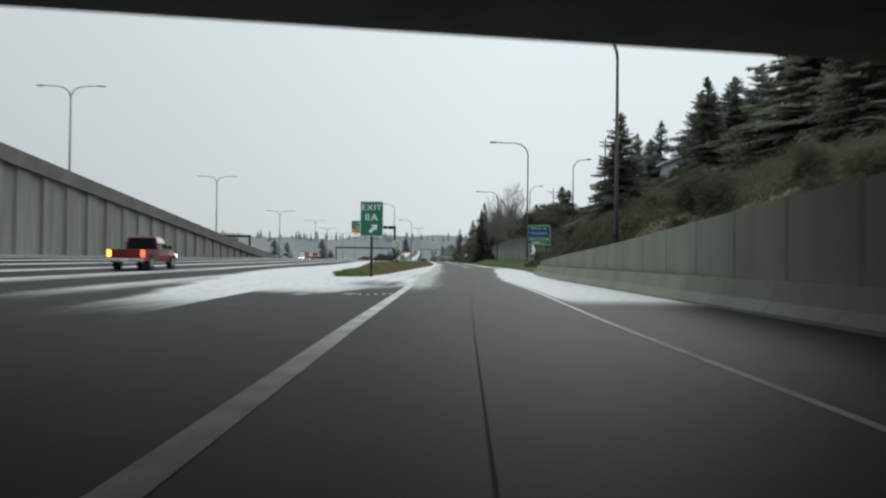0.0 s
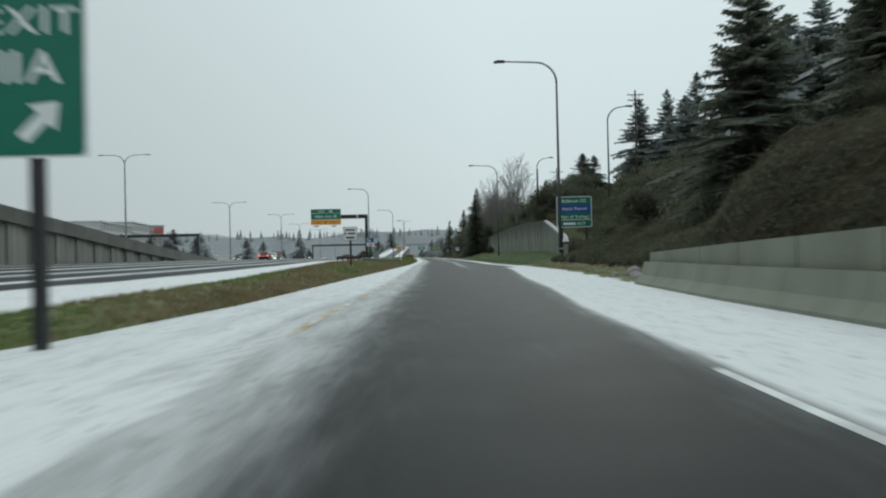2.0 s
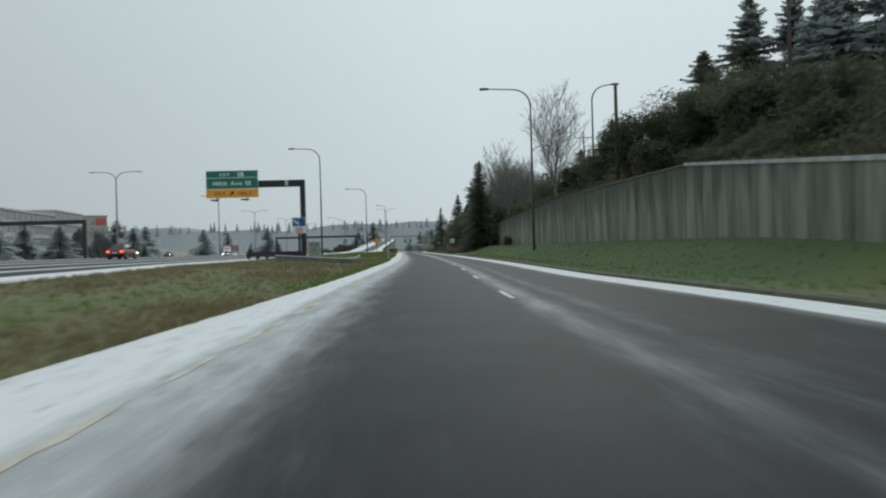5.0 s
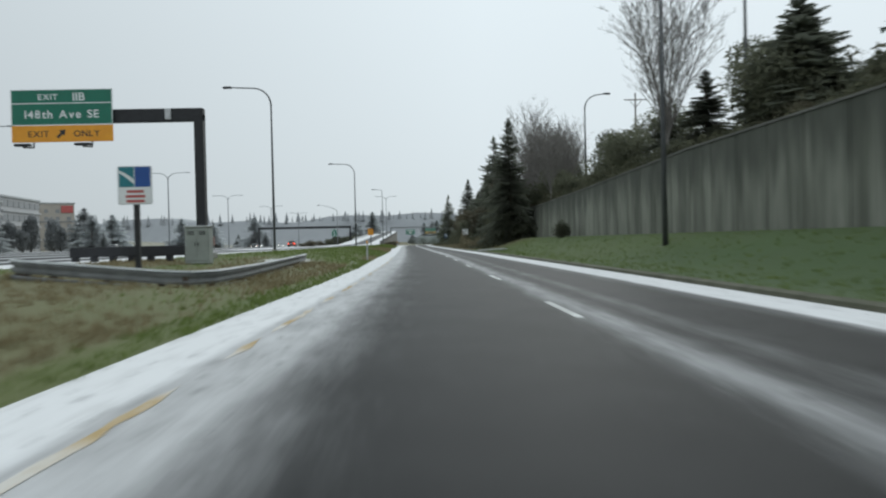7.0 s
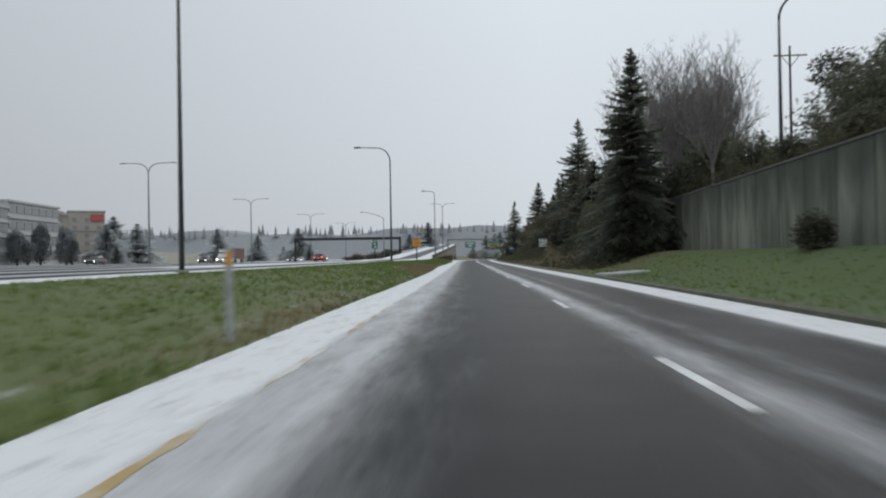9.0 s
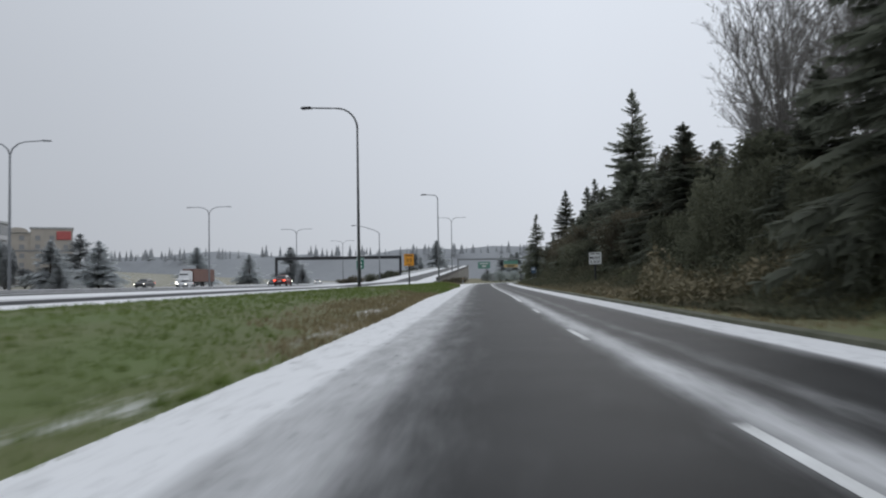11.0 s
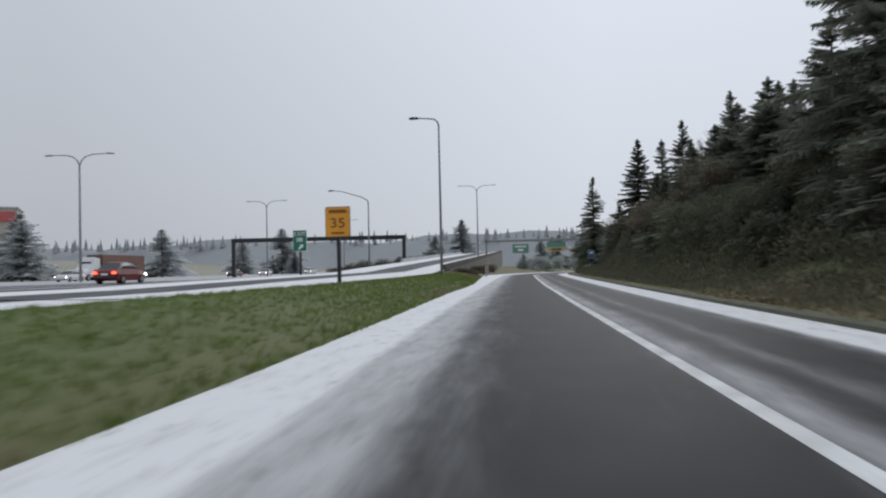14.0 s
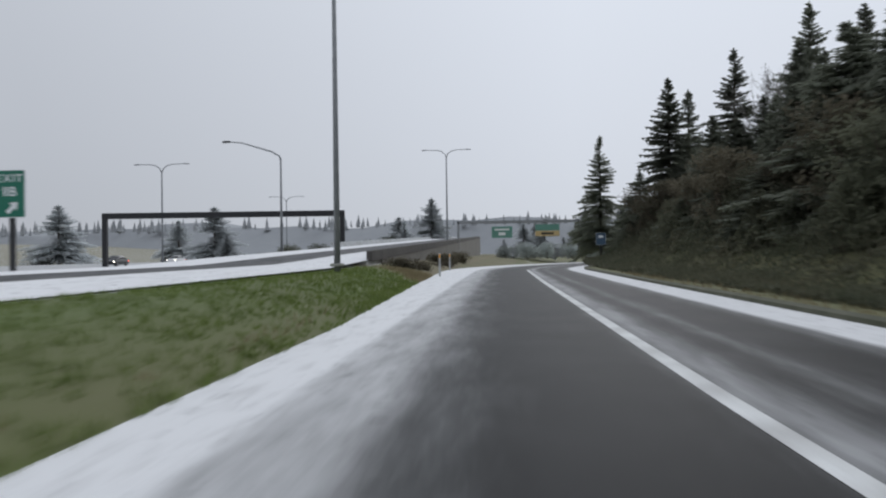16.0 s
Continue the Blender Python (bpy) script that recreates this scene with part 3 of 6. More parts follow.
y0 = 50.0
while y0 < 196:
    near = y0 < 84
    y1 = min(196, y0 + (r_y.uniform(6, 13) if near else r_y.uniform(1.5, 5.0)))
    stripe("yellow_line", y0, y1, lambda s: 0.04 * noise.noise(Vector((s * 1.7, 4.2, 0))), worn(y0, y1, 0.25 if near else 0.16), M_PAINT_Y, "yellow edge line half covered by snow", step=0.16)
    y0 = y1 + (r_y.uniform(0.3, 0.8) if near else r_y.uniform(0.3, 1.5))
stripe("edge_line", -40, 46, lambda s: line_r(s), 0.12, M_PAINT_W, "thin white edge line on asphalt")
stripe("lane_line", 246, 352, lambda s: lane_w(s), 0.19, M_PAINT_W, "solid white lane line on the ramp")
stripe("tar_seam", -30, 36, poly((-30, 0, 16, 29, 37, 46), (1.4, 1.8, 2.25, 2.6, 3.1, 3.7)), lambda s: 0.028 * min(1, (36 - s) / 22 + 0.1), M_TAR, "dark tar seam along the asphalt", 0.004)
for k in range(12):
    s0 = 113.7 + 11.0 * k
    stripe("lane_dash", s0, s0 + 2.9, lambda s: lane_w(s), 0.13, M_PAINT_W, "white dash of the lane line")

# low kerb on the right
bm = bmesh.new()
prev = None
for k in range(121):
    s_ = 108 + 2.2 * k
    ring = []
    for o, z in ((-0.14, -0.1), (-0.12, 0.09), (0.06, 0.13), (0.2, 0.05), (0.2, -0.1)):
        px, py = ramp_point(s_, edge_r(s_) + o)
        ring.append(bm.verts.new((px, py, z)))
    if prev:
        for i in range(4):
            bm.faces.new((prev[i], prev[i + 1], ring[i + 1], ring[i]))
    prev = ring
bmesh.ops.recalc_face_normals(bm, faces=bm.faces)
tagged(link("kerb", bm, M_KERB), "low dark asphalt kerb with grass behind it", "kerb", "", "structure")

for k in range(5):
    bm = bmesh.new()
    bmesh.ops.create_uvsphere(bm, u_segments=12, v_segments=8, radius=0.06)
    for v in bm.verts:
        v.co.z = max(v.co.z, 0) * 0.5
    tagged(link("pavement_marker", bm, M_PAINT_W, at=pose(-2.47 + 0.245 * k, 24.5 + 0.17 * k, 0.003)), "round white raised pavement marker on the asphalt", "road marker", "white pavement markers", "")

# ------------------------------------------------ bridge over the start
bridge = thing("overpass", "dark concrete overpass crossing above the road", "bridge", kind="structure")
# deck lengthened backwards out of view to keep sky light off the road
part("deck", prism([(-95, -75.0), (40, -75.0), (40, 22.4), (-95, 0.0)], 1.3, None, "z"), M_DARKCON, bridge, at=pose(0, 0, 5.95))
part("parapet", prism([(-95, -0.4), (26, 19.7), (26, 20.1), (-95, 0.0)], 1.0, None, "z"), M_CONCRETE, bridge, at=pose(0, 0, 7.25))
for k in range(7):
    part("girder", box(112, 0.6, 0.75, (-34, 0, 0), 0.03), M_DARKCON, bridge, at=pose(0, -24 + 5.6 * k, 5.6, 0, 0, 9.4))

# ------------------------------------------------ barrier wall on the right at the start
wall_top = poly((-60, 0, 15, 22, 30, 40, 50, 65), (3.4, 3.2, 2.8, 2.5, 2.15, 1.8, 1.48, 1.1))
barrier = thing("barrier_wall", "grey precast concrete barrier with a panelled wall on top", "wall", kind="structure")
barrier_x = poly((-60, 0, 20, 46, 56, 66), (7.75, 7.75, 7.72, 7.8, 8.15, 8.85))
BAR = [(-0.30, -0.1), (-0.30, 0.08), (-0.05, 0.33), (0.05, 0.78), (0.25, 0.78), (0.25, -0.1)]
for k in range(35):
    y0, y1 = -40 + 3.0 * k, -40 + 3.0 * (k + 1)
    bm = bmesh.new()
    rings = [[bm.verts.new((barrier_x(y) + o, y, z)) for o, z in BAR] for y in (y0 + 0.012, y1 - 0.012)]
    for i in range(6):
        bm.faces.new((rings[0][i], rings[0][(i + 1) % 6], rings[1][(i + 1) % 6], rings[1][i]))
    bm.faces.new(rings[0][::-1])
    bm.faces.new(rings[1])
    bmesh.ops.recalc_face_normals(bm, faces=bm.faces)
    part("barrier_unit", bm, M_BARRIER, barrier)
    bm = bmesh.new()
    vs = [bm.verts.new((barrier_x(y) + 0.27, y, z)) for y, z in ((y0 + 0.03, 0.5), (y1 - 0.03, 0.5), (y1 - 0.03, wall_top(y1)), (y0 + 0.03, wall_top(y0)))]
    ws = [bm.verts.new((v.co.x + 0.26, v.co.y, v.co.z)) for v in vs]
    bm.faces.new(vs[::-1])
    bm.faces.new(ws)
    for i in range(4):
        bm.faces.new((vs[i], vs[(i + 1) % 4], ws[(i + 1) % 4], ws[i]))
    bmesh.ops.recalc_face_normals(bm, faces=bm.faces)
    part("panel", bm, M_BARRIER, barrier)

# ------------------------------------------------ long retaining wall on the right
rw = thing("retaining_wall", "tall streaked grey concrete retaining wall with a pale cap", "wall", kind="structure")
rw_top = poly((103, 136, 150, 175, 200, 230), (1.9, 5.2, 5.5, 5.75, 5.4, 5.2))
rw_x = poly((103, 110, 136, 230), (13.0, 14.2, 16.6, 17.0))
n_rw = 54
for k in range(n_rw):
    y0, y1 = 103 + 3.0 * k, 103 + 3.0 * (k + 1)
    bm = bmesh.new()
    for a, b, off in ((y0 + 0.04, y1 - 0.04, 0.0),):
        vs = [bm.verts.new((rw_x(y) + off, y, z)) for y, z in ((a, -0.5), (b, -0.5), (b, rw_top(b)), (a, rw_top(a)))]
        ws = [bm.verts.new((v.co.x + 0.4, v.co.y, v.co.z)) for v in vs]
        bm.faces.new(vs[::-1])
        bm.faces.new(ws)
        for i in range(4):
            bm.faces.new((vs[i], vs[(i + 1) % 4], ws[(i + 1) % 4], ws[i]))
    bmesh.ops.recalc_face_normals(bm, faces=bm.faces)
    part("panel", bm, M_BOARD, rw)
for a, b, thick, mat, lab in ((103, 136, 0.15, M_CAP, "thin pale cap with a dusting of snow"), (136, 265, 0.09, M_DARKCON, "thin weathered concrete cap")):
    bm = bmesh.new()
    prev = None
    for k in range((b - a) // 3 + 1):
        y = a + 3.0 * k
        ring = [bm.verts.new((rw_x(y) + dx, y, rw_top(y) + dz)) for dx, dz in ((-0.06, 0.0), (0.46, 0.0), (0.46, thick), (-0.06, thick))]
        if prev:
            for i in range(4):
                bm.faces.new((prev[i], prev[(i + 1) % 4], ring[(i + 1) % 4], ring[i]))
        prev = ring
    bmesh.ops.recalc_face_normals(bm, faces=bm.faces)
    part("cap", bm, mat, rw, lab)

# ------------------------------------------------ ribbed ramp wall beyond the freeway
lw = thing("ramp_wall", "long ribbed concrete wall carrying a climbing ramp", "wall", kind="structure")
lw_top = poly((-80, 10, 70, 132, 158, 166), (16, 14.0, 8.8, 3.5, 1.6, 1.2))
lx = -34.0
for k in range(58):
    y0 = -76 + 4.15 * k
    if y0 > 160:
        break
    y1 = y0 + 4.15
    for a, b, off in ((y0, y0 + 2.1, 0.0), (y0 + 2.1, y1, 0.22)):
        bm = bmesh.new()
        vs = [bm.verts.new((lx - off, y, z)) for y, z in ((a, 0.9), (b, 0.9), (b, lw_top(b) - 1.2), (a, lw_top(a) - 1.2))]
        if vs[2].co.z < 0.95:
            bm.free()
            continue
        ws = [bm.verts.new((v.co.x - 0.5, v.co.y, v.co.z)) for v in vs]
        bm.faces.new(vs)
        bm.faces.new(ws[::-1])
        for i in range(4):
            bm.faces.new((vs[i], ws[i], ws[(i + 1) % 4], vs[(i + 1) % 4]))
        bmesh.ops.recalc_face_normals(bm, faces=bm.faces)
        part("panel", bm, M_RIB, lw)
bm = bmesh.new()
prev = None
for k in range(0, 61):
    y = -76 + 4 * k
    if y > 166:
        break
    t = lw_top(y)
    ring = [bm.verts.new((lx + dx, y, t + dz)) for dx, dz in ((0.35, -1.3), (0.35, 0.0), (-0.1, 0.0), (-9, -0.9), (-9, -1.3))]
    if prev:
        for i in range(5):
            bm.faces.new((prev[i], prev[(i + 1) % 5], ring[(i + 1) % 5], ring[i]))
    prev = ring
bmesh.ops.recalc_face_normals(bm, faces=bm.faces)
part("parapet", bm, M_DARKCON, lw, "dark smooth concrete parapet band")

# ------------------------------------------------ street lamps


def davit_lamp(x, y, base, bend, arm, side=-1, label="tall grey steel street lamp with a curved arm", group="street lamps beside the ramp", reach=1.7, mat=M_POLE):
    """A tapered pole that bends over to one arm with a flat luminaire."""
    lamp = thing("street_lamp", label, "street lamp", group, at=pose(x, y, base))
    h = bend - base
    part("pole", tube([(0, 0, -0.3), (0, 0, h * 0.5), (0, 0, h)], [0.135, 0.105, 0.078], 12), mat, lamp, smooth=True)
    part("base_plate", box(0.5, 0.5, 0.12, (0, 0, 0.06), 0.02), M_CONCRETE, lamp)
    pts = []
    for k in range(9):
        a = math.pi / 2 * k / 8
        pts.append((side * reach * (1 - math.cos(a)), 0, h + reach * math.sin(a)))
    pts.append((side * arm, 0, h + reach + 0.1))
    part("arm", tube(pts, [0.085 - 0.003 * k for k in range(len(pts))], 10), mat, lamp, smooth=True)
    head = prism([(-0.1, -0.06), (0.75, -0.10), (0.85, 0.0), (0.6, 0.09), (0.0, 0.09)], 0.36)
    part("luminaire", head, M_DARKSTEEL, lamp, "flat dark luminaire", at=pose(side * arm, 0.18 * side * -1, h + reach + 0.1, 0, 0, 180 if side < 0 else 0))
    return lamp


for x, y, base, bend, arm in ((10.1, 42, 1.2, 12.6, 4.2), (12.14, 99.9, 1.4, 15.1, 4.3), (13.9, 170.4, 0.55, 14.9, 4.2), (-11.76, 209, 0.6, 14.7, 3.8), (-8.95, 269, 0.55, 13.4, 3.8)):
    davit_lamp(x, y, base, bend, arm)
davit_lamp(-7.14, 330.2, 0.75, 14.0, 1.9, -1, "tall pale steel street lamp with a short arm", reach=0.7, mat=M_PALEPOLE)
for x, y, base, bend in ((23.6, 129.5, 6.5, 17.0), (22.6, 181, 7.2, 17.4), (22.3, 224.2, 7.4, 16.4), (25, 318, 4.0, 15.0)):
    davit_lamp(x, y, base, bend, 2.3, 1, "grey street lamp on the wooded hillside above the wall", "street lamps on the hillside")
lamp = thing("street_lamp", "pale steel street lamp with a straight slanting arm", "street lamp", at=pose(-24, 377, 0.3))
part("pole", tube([(0, 0, -0.3), (0, 0, 6.0), (0, 0, 11.3)], [0.15, 0.12, 0.09], 12), M_PALEPOLE, lamp, smooth=True)
part("arm", tube([(0.02, 0, 11.0), (-0.15, 0, 11.5), (-1.0, 0, 12.0), (-4.2, 0, 13.0), (-5.6, 0, 13.15)], [0.09, 0.085, 0.08, 0.06, 0.05], 10), M_PALEPOLE, lamp, smooth=True)
part("luminaire", prism([(-0.1, -0.06), (0.75, -0.10), (0.85, 0.0), (0.6, 0.09), (0.0, 0.09)], 0.36), M_DARKSTEEL, lamp, "flat dark luminaire", at=pose(-5.5, 0.18, 13.15, 0, 0, 180))


def double_lamp(x, y, base, fork):
    lamp = thing("double_street_lamp", "grey steel street lamp with two opposite arms", "street lamp", "street lamps along the freeway median", at=pose(x, y, base))
    h = fork - base
    part("pole", tube([(0, 0, -0.3), (0, 0, h)], [0.16, 0.1], 12), M_PALEPOLE, lamp, smooth=True)
    for side in (-1, 1):
        pts = [(0, 0, h - 0.1), (side * 0.25, 0, h + 0.5), (side * 0.8, 0, h + 0.95), (side * 1.6, 0, h + 1.15), (side * 3.4, 0, h + 1.2)]
        part("arm", tube(pts, [0.08, 0.075, 0.07, 0.06, 0.05], 8), M_PALEPOLE, lamp, smooth=True)
        part("luminaire", prism([(-0.1, -0.06), (0.7, -0.09), (0.8, 0.0), (0.0, 0.08)], 0.34), M_PALEPOLE, lamp, at=pose(side * 3.4, -side * 0.17, h + 1.2, 0, 0, 180 if side < 0 else 0))
    return lamp


for x, y, base, fork in ((-44.5, 91, 6.2, 20.5), (-46.6, 159, 1.0, 17.0), (-45.7, 219, 1.0, 13.6), (-45, 279, 0.8, 14.0), (-49.9, 342.5, 0.4, 13.7), (-50.5, 405, 0.2, 13.7), (-51, 468, 0.2, 13.7)):
    double_lamp(x, y, base, fork)

# ------------------------------------------------ signs


def plate(name, w, h, mat, parent, x, z, edge=None, y=0.0, label=""):
    """A flat sign plate with rounded corners and a border."""
    r = min(w, h) * 0.05
    out = []
    for cx, cz, a0 in ((w / 2 - r, h / 2 - r, 0), (-w / 2 + r, h / 2 - r, 90), (-w / 2 + r, -h / 2 + r, 180), (w / 2 - r, -h / 2 + r, 270)):
        for k in range(4):
            a = radians(a0 + 30 * k)
            out.append((cx + r * math.cos(a), cz + r * math.sin(a)))
    if edge is not None:
        part("border", prism(out, 0.03), edge, parent, at=pose(x, y, z))
        inner = [(u * (1 - 0.045 * min(w, h) / w * 1.0), v * (1 - 0.045 * min(w, h) / h)) for u, v in out]
        return part(name, prism(inner, 0.03), mat, parent, label, at=pose(x, y - 0.006, z))
    return part(name, prism(out, 0.03), mat, parent, label, at=pose(x, y, z))


def bars(x, z, w, h, mat, parent, y=-0.014, name="lettering_bar"):
    return part(name, box(w, 0.006, h, (0, 0, 0)), mat, parent, at=pose(x, y, z))


def arrow(x, z, size, mat, parent, y=-0.012, turn=45):
    """A slanting arrow that points up to the right."""
    out = [(-0.5, -0.13), (0.05, -0.13), (0.05, -0.36), (0.5, 0.0), (0.05, 0.36), (0.05, 0.13), (-0.5, 0.13)]
    a = radians(turn)
    out = [(size * (u * math.cos(a) - v * math.sin(a)), size * (u * math.sin(a) + v * math.cos(a))) for u, v in out]
    return part("arrow", prism(out, 0.006), mat, parent, at=pose(x, y, z))


def post_sign(name, x, y, base, top_z, label, group=""):
    sign = thing(name, label, "road sign", group, at=pose(x, y, base))
    part("post", box(0.16, 0.2, top_z - base + 0.3, (0, 0.14, (top_z - base) / 2 - 0.15), 0.015), M_DARKSTEEL, sign)
    return sign


ex = post_sign("exit_sign", -4.23, 49.0, 0.15, 4.4, "green exit sign with white lettering and arrow on a post")
plate("sign_face", 1.5, 2.28, M_GREEN, ex, 0, 3.64, M_WHITE)
words("EXIT", 0.36, 0, 4.40, M_WHITE, ex, wide=1.12)
words("11A", 0.44, 0, 3.76, M_WHITE, ex, wide=1.1)
arrow(0.12, 3.02, 0.72, M_WHITE, ex)

ex = post_sign("exit_sign", -19.39, 327.2, 0.5, 4.4, "green exit sign with white lettering beside the freeway")
plate("sign_face", 1.26, 1.87, M_GREEN, ex, 0, 3.28, M_WHITE)
words("EXIT", 0.30, 0, 3.90, M_WHITE, ex, wide=1.1)
words("11B", 0.36, 0, 3.38, M_WHITE, ex, wide=1.1)
arrow(0.1, 2.75, 0.6, M_WHITE, ex)

sp = post_sign("speed_sign", -8.2, 297.6, 0.45, 4.0, "yellow exit speed sign with black figures on a dark post")
plate("sign_face", 1.21, 1.45, M_ORANGE, sp, 0, 3.0, M_BLACK)
words("35", 0.46, 0, 2.96, M_FADED, sp, wide=1.15)
bars(0, 3.50, 0.86, 0.16, M_FADED, sp)
bars(0, 2.47, 0.62, 0.09, M_FADED, sp)

mu = post_sign("lane_sign", 11.05, 278.5, 0.35, 3.2, "white lane sign with black lettering among the trees")
plate("sign_face", 1.17, 1.13, M_WHITE, mu, 0, 2.45, M_BLACK)
for dx in (-0.24, 0.24):
    bars(dx, 2.86, 0.36, 0.10, M_DARKCON, mu)
words("MUST", 0.24, 0, 2.50, M_BLACK, mu, wide=1.1)
words("EXIT", 0.24, 0, 2.12, M_BLACK, mu, wide=1.1)

ws = post_sign("lane_sign", -5.3, 102.5, 0.3, 3.3, "white rectangular lane sign on a dark post in the grass")
plate("sign_face", 1.2, 1.14, M_WHITE, ws, 0, 2.85, M_BLACK)
bars(0, 3.16, 0.8, 0.12, M_BLACK, ws)
bars(0.12, 2.85, 0.62, 0.13, M_BLACK, ws)
part("arrow", prism([(-0.1, -0.12), (0.1, 0.0), (-0.1, 0.12)], 0.006), M_BLACK, ws, at=pose(-0.38, -0.012, 2.85))
bars(0, 2.50, 0.74, 0.15, M_BLACK, ws)

gs = thing("guide_sign", "green and blue guide sign with white lettering on the bank", "road sign", at=pose(14.53, 105.8, 1.2))
plate("sign_face", 3.18, 2.78, M_GREEN, gs, 0, 3.56, M_WHITE)
part("blue_panel", box(2.94, 0.02, 0.74, (0, 0, 0)), M_BLUE, gs, "blue panel", at=pose(0, -0.012, 3.86))
words("Bellevue CC", 0.27, 0, 4.56, M_WHITE, gs, -0.026)
words("State Patrol", 0.27, 0, 3.86, M_WHITE, gs, -0.026)
words("Dept of Ecology", 0.26, 0, 3.14, M_WHITE, gs, -0.026, wide=0.92)
bars(0, 2.86, 2.9, 0.05, M_WHITE, gs, -0.02)
bars(-0.45, 2.50, 1.15, 0.2, M_WHITE, gs, -0.02)
words("EXIT", 0.22, 0.65, 2.50, M_WHITE, gs, -0.026)
for dx in (-1.1, 1.1):
    part("post", box(0.15, 0.2, 5.0, (dx, 0.14, 2.2), 0.015), M_DARKSTEEL, gs)

lg = thing("sponsor_sign", "blue and white roadside sign on a dark post", "road sign", at=pose(-8.15, 163.8, 0.35))
plate("sign_face", 1.26, 1.43, M_WHITE, lg, 0, 3.17, M_STEEL)
part("post", box(0.18, 0.2, 4.0, (0, 0.14, 1.4), 0.015), M_DARKSTEEL, lg)
part("blue_panel", box(0.57, 0.006, 0.74, (0, 0, 0)), M_BLUE, lg, "blue panel", at=pose(0.29, -0.012, 3.48))
part("teal_panel", box(0.55, 0.006, 0.74, (0, 0, 0)), material("teal_sheeting", (0.02, 0.20, 0.24), 0.5), lg, "teal panel", at=pose(-0.3, -0.012, 3.48))
part("wave", prism([(-0.28, 0.2), (-0.05, 0.05), (0.27, -0.22), (0.27, -0.04), (0.0, 0.16), (-0.28, 0.3)], 0.006), M_WHITE, lg, at=pose(-0.3, -0.018, 3.44))
M_RED = material("red_sheeting", (0.46, 0.11, 0.10), 0.6, 0, (0.38, 0.085, 0.08), 1.5, 12, 0.0)
for k, (w, z) in enumerate(((0.62, 2.94), (0.72, 2.76), (0.66, 2.58))):
    bars(0.02, z, w, 0.10, M_RED, lg, -0.014)

# overhead cantilever
cg = thing("cantilever_gantry", "dark steel cantilever gantry carrying a green and yellow exit sign", "sign gantry", at=pose(-9.9, 178.4, 0.55))
part("column", box(0.52, 0.52, 8.1, (0, 0, 4.05), 0.03), M_DARKSTEEL, cg)
part("beam", box(9.6, 0.5, 0.72, (-4.54, 0, 8.1 - 0.03), 0.03), M_DARKSTEEL, cg)
part("base_plate", box(1.3, 1.3, 0.3, (0, 0, 0.1), 0.03), M_CONCRETE, cg)
part("junction_box", box(0.32, 0.2, 0.6, (0, 0, 0), 0.03), M_STEEL, cg, "pale junction box", at=pose(-1.65, -0.3, 8.1))
sx, sz = -17.09 + 9.65, 7.18 - 0.55
big = part("sign_panel", box(5.56, 0.06, 1.98, (0, 0, 0), 0.02), M_GREEN, cg, "green sign panel", at=pose(sx, -0.42, sz + 1.93))
part("border", box(5.50, 0.008, 0.05), M_WHITE, big, at=pose(0, -0.034, 0.22))
low = part("sign_panel", box(5.56, 0.06, 0.92, (0, 0, 0), 0.02), M_ORANGE, cg, "yellow sign panel", at=pose(sx, -0.42, sz + 0.46))
for k in range(2):
    part("rim", box(5.56, 0.01, 0.035), M_WHITE, big, at=pose(0, -0.034, -0.97 + 1.94 * k))
    part("rim", box(0.035, 0.01, 1.96), M_WHITE, big, at=pose(-2.76 + 5.52 * k, -0.034, 0))
words("EXIT", 0.32, -0.75, 0.58, M_WHITE, big, -0.036, wide=1.05)
words("11B", 0.45, 0.95, 0.58, M_WHITE, big, -0.036, wide=1.05)
words("148th Ave SE", 0.44, 0, -0.38, M_WHITE, big, -0.036, wide=1.05)
words("EXIT", 0.34, -1.3, 0, M_BLACK, low, -0.036, wide=1.05)
words("ONLY", 0.34, 1.35, 0, M_BLACK, low, -0.036, wide=1.05)
arrow(-0.05, 0.0, 0.62, M_BLACK, low, -0.036)
for dx in (-1.6, 1.6):
    m = part("light_bracket", tube([(0, 0.1, 0.15), (0, 0.0, -0.3), (0, -1.1, -0.42), (0, -1.1, -0.3)], 0.045, 6), M_DARKSTEEL, cg, at=pose(sx + dx, -0.42, sz))
    part("sign_light", box(0.85, 0.3, 0.14, (0, -1.15, -0.30), 0.03), M_DARKSTEEL, m)

# wide gantry over the freeway
g2 = thing("sign_bridge", "dark steel portal gantry spanning the freeway", "sign gantry", "gantries over the freeway", at=pose(-52.3, 392.6, 0.0, 0, 0, 5.4))
for dx in (0, 30.8):
    part("column", box(0.6, 0.6, 6.9, (dx, 0, 3.45), 0.03), M_DARKSTEEL, g2)
part("beam", box(31.4, 0.5, 0.75, (15.4, 0, 6.7), 0.03), M_DARKSTEEL, g2)
g1 = thing("sign_bridge", "dark steel portal gantry far along the freeway", "sign gantry", "gantries over the freeway", at=pose(-59, 237.7, 0.5))
for dx in (0, -30):
    part("column", box(0.6, 0.6, 7.6, (dx, 0, 3.8), 0.03), M_DARKSTEEL, g1)
part("beam", box(30.6, 0.5, 0.75, (-15, 0, 7.3), 0.03), M_DARKSTEEL, g1)

